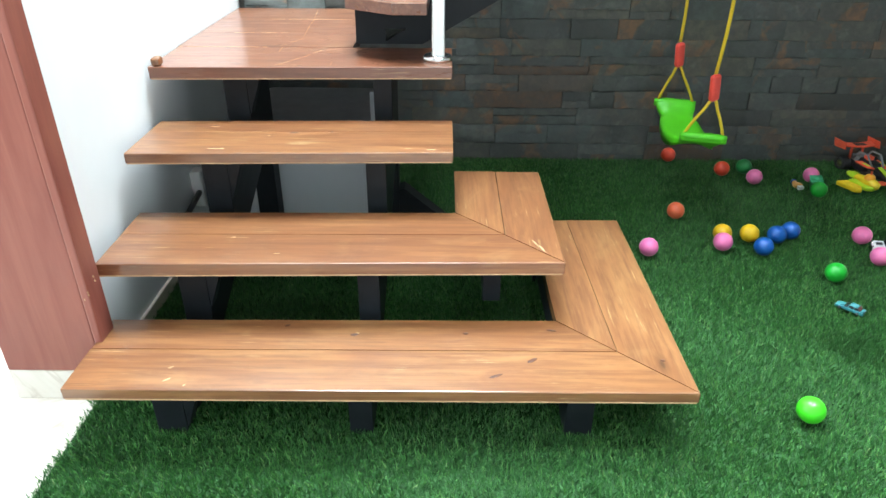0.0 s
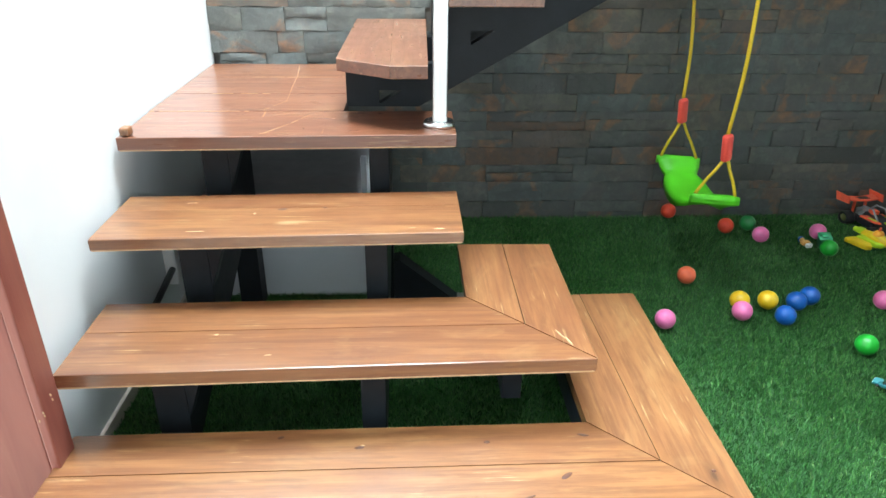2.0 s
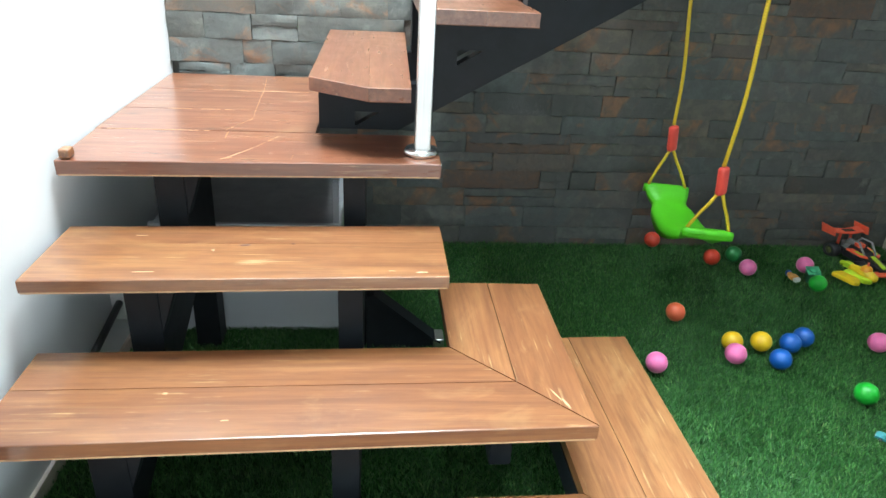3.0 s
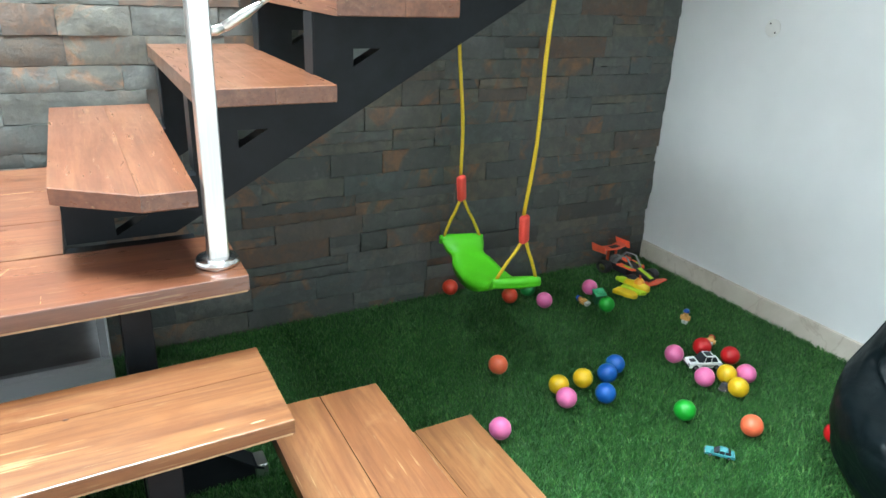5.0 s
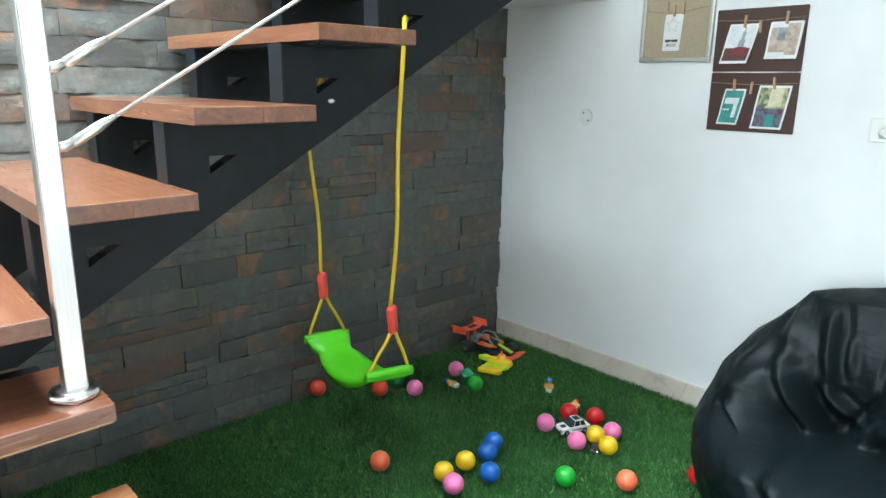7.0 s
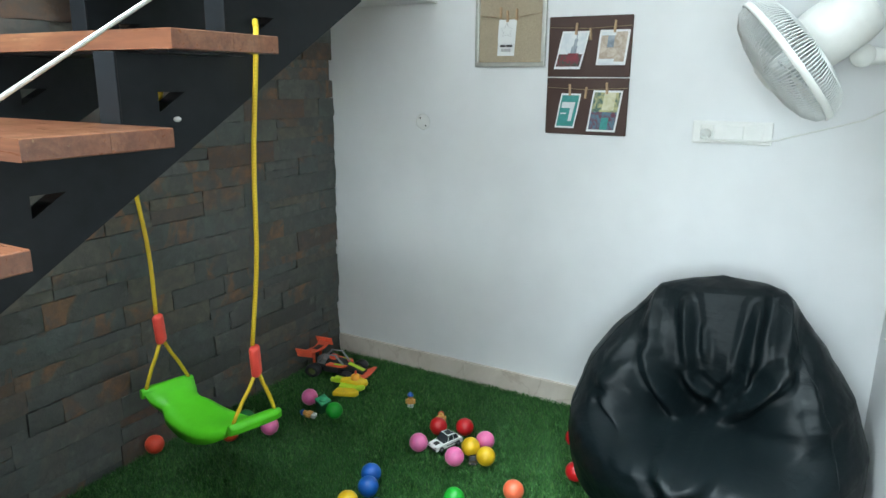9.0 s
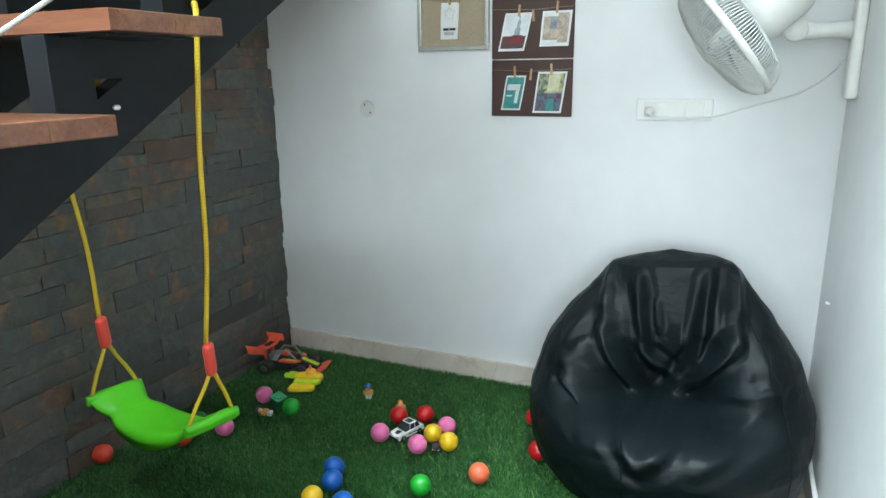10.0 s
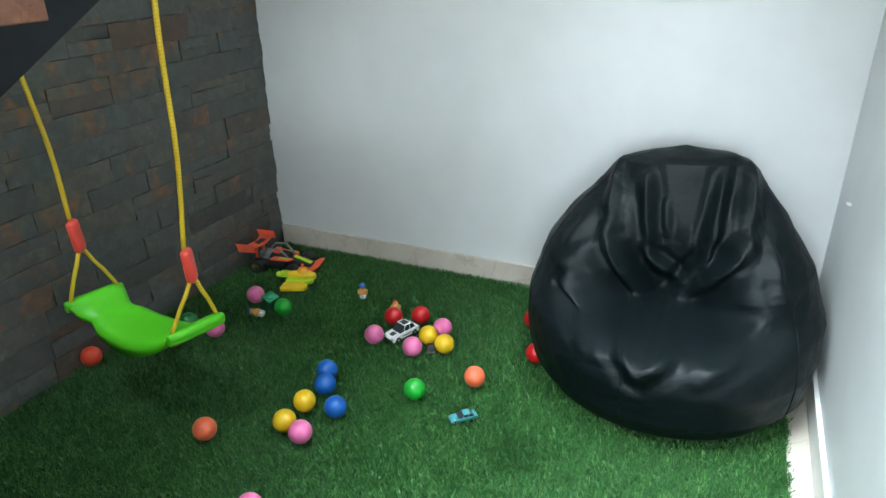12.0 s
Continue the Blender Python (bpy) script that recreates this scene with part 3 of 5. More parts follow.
for x, y, a, b, turn in ((-0.227, 1.444, 0.013, 0.006, 10), (0.069, 1.453, 0.009, 0.006, 0), (-0.413, 1.483, 0.009, 0.006, 20), (0.30, 1.470, 0.016, 0.005, -12), (0.139, 1.279, 0.022, 0.005, 25), (0.235, 1.341, 0.018, 0.007, 35), (0.566, 1.345, 0.007, 0.005, 0)):
    knot(tread_a, x, y, 0.198, a, b, turn)
for x, y, a, b, turn in ((-0.659, 1.254, 0.012, 0.003, 40), (-0.665, 1.300, 0.008, 0.002, 30), (-0.61, 1.235, 0.005, 0.002, 60), (-0.22, 1.450, 0.006, 0.003, 0)):
    knot(tread_a, x, y, 0.1982, a, b, turn, pale_wood)
for x, y, a, b, turn in ((-0.581, 1.650, 0.007, 0.004, 10), (0.278, 1.600, 0.022, 0.003, 108), (0.262, 1.630, 0.026, 0.002, 112), (-0.44, 1.560, 0.010, 0.002, 5)):
    knot(tread_b, x, y, 0.3782, a, b, turn, pale_wood)
for x, y, a, b, turn in ((-0.531, 1.960, 0.005, 0.003, 10), (-0.66, 1.845, 0.028, 0.0018, 3), (-0.03, 1.850, 0.016, 0.0025, 2), (-0.10, 1.856, 0.010, 0.0015, 0), (-0.72, 2.04, 0.016, 0.0012, 2)):
    knot(tread_c, x, y, 0.5672, a, b, turn, pale_wood)
knot(tread_c, -0.344, 2.000, 0.567, 0.006, 0.004, 0)
knot(tread_c, -0.46, 1.990, 0.567, 0.016, 0.004, 8)
scratch(tread_d, [(-0.531, 2.138), (-0.471, 2.241), (-0.44, 2.305), (-0.413, 2.367)], 0.738, 0.0022)
scratch(tread_d, [(-0.567, 3.138), (-0.545, 2.94), (-0.538, 2.79), (-0.521, 2.534), (-0.554, 2.463), (-0.577, 2.405)], 0.738, 0.0016)
scratch(tread_d, [(-0.565, 2.39), (-0.562, 2.327)], 0.738, 0.0022)
scratch(tread_d, [(-0.55, 2.135), (-0.51, 2.155)], 0.738, 0.0016)
scratch(tread_d, [(-0.36, 2.150), (-0.358, 2.185)], 0.738, 0.0012)
scratch(tread_d, [(-0.80, 2.640), (-0.58, 2.6405)], 0.738, 0.0022)
scratch(tread_d, [(-0.72, 2.915), (-0.34, 2.917)], 0.738, 0.0024)
scratch(tread_d, [(-0.93, 2.395), (-0.62, 2.3975)], 0.738, 0.0022)

# lower stringers
saw = [(1.275, 0.005), (1.275, 0.155), (1.56, 0.155), (1.56, 0.335), (1.87, 0.335), (1.87, 0.524), (2.18, 0.524), (2.18, 0.695), (2.46, 0.695), (2.46, 0.005), (2.38, 0.005), (2.38, 0.42), (1.40, 0.005)]
for x0, x1 in ((-0.722, -0.645), (-0.228, -0.168)):
    wpart("stringer", prism(saw, "x", x0, x1, 0.002), black_steel, stairs)
saw_short = [(1.275, 0.005), (1.275, 0.155), (1.56, 0.155), (1.56, 0.155), (2.08, 0.155), (2.08, 0.005), (2.02, 0.005), (2.02, 0.08), (1.40, 0.08), (1.36, 0.005)]
wpart("stringer", prism([p for i, p in enumerate(saw_short) if i != 3], "x", 0.322, 0.392, 0.002), black_steel, stairs)
wpart("stringer", prism([(1.60, 0.206), (1.60, 0.335), (2.06, 0.335), (2.06, 0.206)], "x", 0.12, 0.17, 0.002), black_steel, stairs)
for y, z in ((1.275, 0.155), (1.56, 0.335), (1.87, 0.524), (2.18, 0.695)):
    wpart("gusset", prism([(-0.645, z), (-0.598, z), (-0.644, z - 0.135)], "y", y + 0.002, y + 0.05, 0.001), black_steel, stairs)
wpart("foot_brace", prism([(-0.167, 0.205), (-0.148, 0.210), (0.050, 0.045), (0.078, 0.032), (0.078, 0.005), (-0.167, 0.005)], "y", 2.36, 2.372, 0.002), black_steel, stairs)
wpart("brace_flange", prism([(-0.167, 0.207), (-0.148, 0.212), (0.052, 0.047), (0.080, 0.034), (0.080, 0.041), (0.054, 0.054), (-0.145, 0.220), (-0.167, 0.215)], "y", 2.35, 2.42, 0.001), black_steel, stairs)
wpart("foot_plate", box(0.056, 0.092, 2.352, 2.418, 0.004, 0.050, 0.003), stainless, stairs, "bare steel foot plate")
wpart("landing_beam", box(-0.90, -0.02, 2.50, 2.55, 0.63, 0.694, 0.002), black_steel, stairs)


def plate(outer, holes, thick):
    """A flat plate with cut-outs, drawn in x and z and centred on y = 0."""
    cu = bpy.data.curves.new("plate", "CURVE")
    cu.dimensions, cu.fill_mode, cu.extrude = "2D", "BOTH", thick / 2
    for pts in [outer] + holes:
        sp = cu.splines.new("POLY")
        sp.points.add(len(pts) - 1)
        for q, p in zip(sp.points, pts):
            q.co = (p[0], p[1], 0, 1)
        sp.use_cyclic_u = True
    ob = bpy.data.objects.new("plate", cu)
    me = bpy.data.meshes.new_from_object(ob)
    bm = bmesh.new()
    bm.from_mesh(me)
    bpy.data.objects.remove(ob)
    bpy.data.curves.remove(cu)
    bpy.data.meshes.remove(me)
    bm.transform(pose(0, 0, 0, 90, 0, 0))
    return bm


LEFT = [-0.31, -0.015, 0.284, 0.600, 0.914, 1.222]
TOP = [0.880, 1.068, 1.257, 1.450, 1.639, 1.825]
outline = [(-0.31, 0.742)]
for i, (x, z) in enumerate(zip(LEFT, TOP)):
    outline += [(x, z), (LEFT[i + 1] if i < 5 else 1.495, z)]
outline += [(1.495, 1.635), (-0.075, 0.742)]
cuts = [[(x + 0.105, z - 0.085), (x + 0.18, z - 0.085), (x + 0.105, z - 0.130)] for x, z in zip(LEFT, TOP)]
for y in (2.465, 3.005):
    wpart("stringer", moved(plate(outline, cuts, 0.05), Matrix.Translation((0, y, 0))), black_steel, stairs)
for x, z in zip(LEFT[1:], TOP[1:]):
    for y in (2.465, 3.005):
        wpart("riser_flange", box(x - 0.004, x + 0.002, y - 0.034, y + 0.034, z - 0.178, z, 0.001), black_steel, stairs)
wpart("bolt", lathe([(0, 0.0), (0.010, 0.0), (0.008, 0.003), (0.003, 0.005), (0, 0.005)], 6, pose(0.752, 2.44, 1.303, 90, 0, 0) @ Matrix.Diagonal((1.2, 0.7, 1, 1))), toy_white, stairs, "white blob of filler on the stringer")

# ---- railing ----
rail = thing("stair_railing", (-0.018, 2.222, 0.738), "stainless steel railing post with two diagonal cables", "railing")
wpart("post", box(-0.0365, 0.0055, 2.2015, 2.2425, 0.742, 1.98, 0.003, 2), stainless, rail)
wpart("flange", lathe([(0, 0), (0.048, 0), (0.048, 0.010), (0.043, 0.017), (0.030, 0.020), (0, 0.020)], 28, pose(-0.018, 2.222, 0.7385)), chrome, rail, "round chrome base flange")
for z0, slope in ((1.218, 0.599), (1.361, 0.614)):
    a = Vector((0.0, 2.222, z0))
    d = Vector((1, 0, slope)).normalized()
    rod = wpart("cable", tube([a + d * 0.10, a + d * 0.8, a + d * 1.25], 0.0042, 8), cable_steel, rail, "thin steel cable")
    wpart("cable_end", tube([a + d * 0.035, a + d * 0.04, a + d * 0.095, a + d * 0.125, a + d * 0.13], [0.006, 0.0105, 0.0105, 0.006, 0.0045], 10), stainless, rod, "threaded cable fitting")
    wpart("fork", tube([Vector((-0.004, 2.222, z0 + 0.012)), Vector((0.018, 2.222, z0 + 0.014)), a + d * 0.045], [0.010, 0.010, 0.008], 8), stainless, rod, "fork bracket on the post")

# ---- under the landing ----
cab = thing("storage_box", (-0.56, 2.8, 0.0), "grey-white enamelled box standing under the landing", "box")
wpart("body", box(-0.862, -0.258, 2.48, 3.10, 0.006, 0.395, 0.004), cabinet_white, cab)
wpart("top_panel", box(-0.80, -0.282, 2.50, 3.09, 0.3955, 0.401, 0.001), box_top, cab, "dull top panel, the shade under the landing put into its dark grey")
wpart("rim", box(-0.862, -0.258, 2.48, 2.498, 0.3955, 0.408, 0.001), cabinet_white, cab, "raised white front rim")
wpart("corner_strip", box(-0.279, -0.260, 2.4985, 2.52, 0.397, 0.55, 0.001), cabinet_white, cab)
wpart("foot_rim", box(-0.85, -0.27, 2.49, 3.09, 0.0, 0.005), black_plastic, cab)
pipe = thing("wall_pipe", (-0.925, 2.2, 0.2), "short black pipe on a white bracket low on the wall", "pipe")
wpart("pipe_run", tube([(-0.914, 1.98, 0.17), (-0.914, 2.16, 0.198), (-0.914, 2.31, 0.222)], 0.011, 10), black_plastic, pipe)
wpart("bracket", box(-0.9395, -0.900, 2.30, 2.36, 0.16, 0.30, 0.004), white_plastic, pipe, "white plastic bracket")
stop = thing("wooden_stop", (-0.905, 2.13, 0.738), "small rough brown wooden block on the landing", "block")
wpart("block", box(-0.917, -0.889, 2.108, 2.146, 0.7385, 0.764, 0.007, 2), wood_y, stop)

# ---- swing ----
swing = thing("rope_swing", (1.06, 2.76, 0.30), "lime green plastic swing seat on yellow ropes with red grips", "swing")
far_c, near_c, wdir = Vector((1.032, 2.936, 0.0)), Vector((1.030, 2.545, 0.0)), Vector((0.96, -0.27, 0)).normalized()


def swing_seat():
    bm = bmesh.new()
    N, K = 36, 10
    rows = []
    for i in range(N + 1):
        s = i / N
        c = far_c.lerp(near_c, s)
        e = min(s, 1 - s)
        half = 0.070 + 0.018 * max(0.0, 1 - e / 0.10) - 0.012 * math.exp(-((e - 0.15) / 0.05) ** 2) + 0.016 * math.sin(math.pi * s)
        arch = math.sin(math.pi * min(1, max(0, (s - 0.03) / 0.94)))
        z = 0.398 - 0.058 * arch ** 0.6 - 0.020 * s
        if e < 0.06:
            z += 0.006 * (1 - e / 0.06)
        top = []
        for k in range(K + 1):
            u = -1 + 2 * k / K
            drop = 0.016 * abs(u) ** 4
            top.append(bm.verts.new(c + wdir * (half * u) + Vector((0, 0, z - drop))))
        bot = []
        for k in range(K, -1, -1):
            u = -1 + 2 * k / K
            bot.append(bm.verts.new(c + wdir * (half * u * 0.985) + Vector((0, 0, z - 0.026 - 0.034 * arch * (0.3 + 0.7 * u * u)))))
        rows.append(top + bot)
    L = len(rows[0])
    for a, b in zip(rows, rows[1:]):
        for k in range(L):
            bm.faces.new((a[k], a[(k + 1) % L], b[(k + 1) % L], b[k]))
    bm.faces.new(rows[0])
    bm.faces.new(rows[-1])
    bmesh.ops.recalc_face_normals(bm, faces=bm.faces[:])
    return bm


seat = wpart("seat", swing_seat(), swing_green, swing, "", True)
for c, s in ((far_c, 1), (near_c, -1)):
    z = 0.393 if s == 1 else 0.373
    a, b = c - wdir * 0.088, c + wdir * 0.088
    along = (far_c - near_c).normalized() * s
    lip = [a + (b - a) * (i / 8) + along * 0.004 + Vector((0, 0, z - 0.004)) for i in range(9)]
    low = [q + Vector((0, 0, -0.011)) + along * 0.001 for q in lip]
    wpart("end_skirt", tube(low, [0.010, 0.013, 0.014, 0.014, 0.014, 0.014, 0.014, 0.013, 0.010], 10), swing_green, seat)
    wpart("end_bar", tube(lip, [0.012, 0.0165, 0.018, 0.0175, 0.0175, 0.0175, 0.018, 0.0165, 0.012], 10), swing_green, seat)
for c, zt, top_pt, zg0, zg1, gx, gy in ((far_c, 0.405, (0.972, 2.955, 1.42), 0.548, 0.655, 1.006, 2.922), (near_c, 0.385, (0.982, 2.398, 1.525), 0.520, 0.622, 1.024, 2.520)):
    grip_top, grip_bot = Vector((gx, gy, zg1)), Vector((gx + 0.012, gy + 0.006, zg0))
    up = Vector(top_pt)
    line = []
    for i in range(19):
        f = i / 18
        p = grip_top.lerp(up, f)
        p = p + Vector((0.010 * math.sin(f * 7.0) * (1 - f), 0.006 * math.sin(f * 9 + 1) * (1 - f), 0))
        line.append(p)
    wpart("rope", tube(line, 0.0068, 9), rope_yellow, swing)
    for sgn in (-1, 1):
        end = c + wdir * (0.074 * sgn) + Vector((0, 0, zt - 0.012))
        mid = grip_bot.lerp(end, 0.5) + wdir * (0.007 * sgn)
        wpart("rope_leg", tube([grip_bot + Vector((0, 0, 0.01)) + wdir * 0.005 * sgn, grip_bot.lerp(end, 0.25) + wdir * 0.006 * sgn, mid, grip_bot.lerp(end, 0.8) + wdir * 0.004 * sgn, end], 0.0062, 8), rope_yellow, swing)
    g = bmesh.new()
    add_box(g, -0.021, 0.021, -0.014, 0.014, -0.052, 0.052, 0.0125, 4)
    zax = (grip_top - grip_bot).normalized()
    g.transform(Matrix.Translation((grip_top + grip_bot) / 2) @ zax.to_track_quat("Z", "X").to_matrix().to_4x4())
    wpart("grip", g, grip_red, swing, "", True)
wpart("knot", tube([(0.982, 2.399, 1.52), (0.986, 2.404, 1.536), (1.000, 2.418, 1.540), (1.018, 2.437, 1.535)], 0.0075, 8), rope_yellow, swing)
wpart("knot", tube([(0.972, 2.955, 1.415), (0.982, 2.965, 1.44), (1.0, 2.974, 1.43)], 0.0075, 8), rope_yellow, swing)

wpart("knot", tube([(0.735, 2.525, 1.290), (0.752, 2.520, 1.320), (0.768, 2.518, 1.345), (0.778, 2.522, 1.375), (0.770, 2.530, 1.400)], 0.0085, 8), rope_yellow, swing)

# ---- bean bag ----
BAG = Vector((1.845, 1.315, 0.006))


BAG_PROFILE = [(0.0, 0.315), (0.03, 0.385), (0.10, 0.437), (0.20, 0.458), (0.30, 0.458), (0.44, 0.412), (0.57, 0.323), (0.65, 0.258), (0.695, 0.226), (0.722, 0.200), (0.737, 0.15), (0.762, 0.0)]


# folds of the cover: from (y, z) to (y, z), width and height; a negative height is a valley
BAG_FOLDS = [(0.24, 0.75, 0.215, 0.56, 0.030, 0.020), (0.215, 0.56, 0.050, 0.29, 0.032, 0.040), (0.15, 0.52, 0.06, 0.34, 0.024, -0.024),
             (0.13, 0.69, 0.085, 0.49, 0.026, 0.024), (0.085, 0.49, -0.01, 0.39, 0.024, 0.028), (-0.01, 0.39, -0.085, 0.49, 0.022, 0.028),
             (-0.085, 0.49, -0.095, 0.70, 0.024, 0.024), (-0.17, 0.76, -0.19, 0.57, 0.030, 0.024), (-0.19, 0.57, 0.03, 0.29, 0.034, 0.046),
             (-0.13, 0.55, 0.00, 0.34, 0.022, -0.024), (0.06, 0.66, 0.045, 0.54, 0.018, 0.010),
             (0.31, 0.42, 0.21, 0.325, 0.022, 0.024), (0.21, 0.325, 0.08, 0.315, 0.020, 0.008), (0.33, 0.46, 0.17, 0.34, 0.026, 0.014), (0.34, 0.41, 0.21, 0.33, 0.018, -0.012),
             (-0.12, 0.325, -0.32, 0.41, 0.026, 0.016), (-0.18, 0.43, -0.34, 0.44, 0.024, 0.014), (0.29, 0.58, 0.33, 0.50, 0.018, 0.009), (-0.27, 0.55, -0.30, 0.44, 0.020, 0.010),
             (0.10, 0.20, 0.03, 0.195, 0.012, -0.003)]


def bag_point(a, z):
    """The cover at an angle round the bag and a height: a pear-shaped sack with a hollow seat that faces the room."""
    w = 0.0
    for (z0, r0), (z1, r1) in zip(BAG_PROFILE, BAG_PROFILE[1:]):
        if z <= z1:
            w = r0 + (r1 - r0) * (z - z0) / (z1 - z0)
            break
    xc = 0.005 + 0.20 * (z / 0.762) ** 1.4
    y = w * math.sin(a) + 0.034 * z / 0.762
    c = math.cos(a)
    front = max(0.0, -c)
    crown = max(0.0, min(1.0, (z - 0.42) / 0.34))
    crown = crown * crown * (3.0 - 2.0 * crown)
    x = xc + w * (0.92 if c > 0 else 0.97) * (1.0 - 0.52 * crown) * c
    mid = math.exp(-((y - 0.01) / 0.23) ** 2)
    dent = math.exp(-((z - 0.375) / (0.19 if z > 0.375 else 0.060)) ** 2) * mid * front ** 0.8
    bulge = math.exp(-((z - 0.285) / (0.05 if z > 0.285 else 0.14)) ** 2) * front
    p = Vector((x + 0.33 * dent - 0.050 * bulge, y, z - 0.050 * dent + 0.030 * bulge * mid))
    n = Vector((c, math.sin(a) * (1 - 0.6 * crown), 0.2 + 0.6 * crown)).normalized()
    k = 0.0
    if front > 0.0:
        for y0, z0, y1, z1, width, height in BAG_FOLDS:
            z0, z1 = z0 - 0.045 * (z0 < 0.68), z1 - 0.015
            dy, dz = y1 - y0, z1 - z0
            s = max(0.0, min(1.0, ((p.y - y0) * dy + (p.z - z0) * dz) / (dy * dy + dz * dz)))
            d = math.hypot(p.y - y0 - s * dy, p.z - z0 - s * dz) + 0.006 * noise.noise(p * 9 + Vector((y0 * 40, 0, 0)))
            d = abs(d) / width
            if d < 3.0:
                taper = math.sin(math.pi * (0.10 + 0.82 * s)) ** 0.6
                k += min(1.0, front * 2.0) * height * taper * (max(0.0, 1.0 - d) ** 1.2 - 0.45 * max(0.0, 1.0 - abs(d - 1.5) / 0.9))
    side = math.exp(-((abs(p.y) - 0.30) / 0.08) ** 2) * front * math.exp(-((p.z - 0.42) / 0.10) ** 2)
    k += 0.007 * side * math.sin(46 * p.z + 10 * p.x + 3 * noise.noise(p * 7))
    k += 0.008 * noise.noise(p * 4.2) + 0.005 * (0.3 - abs(noise.noise(p * 9))) + 0.003 * abs(noise.noise(p * 17))
    k *= min(1.0, z / 0.06)
    q = p + n * k
    # the crown slumps towards one side
    slump = max(0.0, min(1.0, (z - 0.55) / 0.15))
    q.z = max(0.0, q.z - 0.075 * slump * (q.y + 0.10) * (1.0 if q.y > -0.1 else 0.25))
    q.y = max(-0.460, q.y)
    q.x = min(0.440, q.x)
    return q


def bean_bag():
    bm = bmesh.new()
    U, V = 420, 240
    rows = []
    for j in range(V):
        z = 0.762 * (1 - (1 - j / V) ** 1.35)
        rows.append([bm.verts.new(bag_point(2 * math.pi * i / U, z)) for i in range(U)])
    top = bm.verts.new(bag_point(0, 0.762) + Vector((0, 0, 0.001)))
    for a, b in zip(rows, rows[1:]):
        for i in range(U):
            bm.faces.new((a[i], a[(i + 1) % U], b[(i + 1) % U], b[i]))
    for i in range(U):
        bm.faces.new((rows[-1][i], rows[-1][(i + 1) % U], top))
    bm.faces.new(rows[0])
    bmesh.ops.smooth_vert(bm, verts=bm.verts[:], factor=0.5, use_axis_x=True, use_axis_y=True, use_axis_z=True)
    bmesh.ops.recalc_face_normals(bm, faces=bm.faces[:])
    return bm


bag = thing("bean_bag", BAG, "slouching black leatherette bean bag chair in the corner", "bean bag")
part("cover", bean_bag(), leather, bag, "", True)


for a, z0, z1 in ((radians(171), 0.12, 0.30), (radians(236), 0.05, 0.70), (radians(110), 0.05, 0.70)):
    pts = [bag_point(a, z0 + (z1 - z0) * i / 24) + Vector((math.cos(a), math.sin(a), 0)) * 0.0004 for i in range(25)]
    part("seam", tube(pts, 0.0022, 6), leather, bag, "stitched seam in the cover")

# ---- balls ----


def make_ball(color, x, y):
    bm = bmesh.new()
    bmesh.ops.create_uvsphere(bm, u_segments=32, v_segments=20, radius=0.0355)
    for v in bm.verts:
        if abs(v.co.z) < 0.0015:
            v.co *= 0.985
    ob = part("play_ball", bm, ball_mat[color], None, "", True)
    ob.matrix_world = pose(x, y, 0.055, random.uniform(0, 180), random.uniform(0, 180), 0)
    word = {"vermilion": "orange-red", "lime": "bright lime green", "dark_green": "dark green"}.get(color, color)
    return tagged(ob, word + " hollow plastic play ball lying on the turf", "ball", "play balls on the turf")


BALLS = [("vermilion", 1.124, 3.168), ("pink", 1.444, 2.891), ("dark_green", 1.443, 3.018), ("vermilion", 1.328, 2.990), ("pink", 1.720, 2.918), ("green", 1.674, 2.748),
         ("red", 1.778, 2.308), ("red", 1.826, 2.214), ("pink", 1.633, 2.313), ("yellow", 1.704, 2.126), ("pink", 1.773, 2.098), ("yellow", 1.672, 2.048),
         ("pink", 1.613, 2.147), ("orange", 1.527, 1.875), ("green", 1.389, 2.029), ("blue", 1.372, 2.350), ("blue", 1.302, 2.313), ("blue", 1.212, 2.217),
         ("yellow", 1.200, 2.324), ("yellow", 1.095, 2.325), ("pink", 1.071, 2.251), ("orange", 0.971, 2.523), ("pink", 0.776, 2.204), ("red", 1.965, 1.806),
         ("red", 1.741, 1.729), ("lime", 0.971, 1.326)]
for color, x, y in BALLS:
    make_ball(color, x, y)

# ---- toys ----


def wheel(parent, x, y, z, r, w, tyre_mat=None, hub_mat=None, axis="y"):
    m = Matrix.Translation((x, y, z)) @ (pose(0, 0, 0, 90, 0, 0) if axis == "y" else pose(0, 0, 0, 0, 90, 0))
    ty = part("wheel", lathe([(r * 0.55, -w / 2), (r * 0.92, -w / 2), (r, -w * 0.3), (r, w * 0.3), (r * 0.92, w / 2), (r * 0.55, w / 2), (r * 0.55, -w / 2)], 20, m), tyre_mat or black_plastic, parent)
    part("hub", lathe([(0, -w * 0.42), (r * 0.56, -w * 0.42), (r * 0.56, w * 0.42), (0, w * 0.42)], 16, m), hub_mat or grey_plastic, ty, "light hub")
    return ty


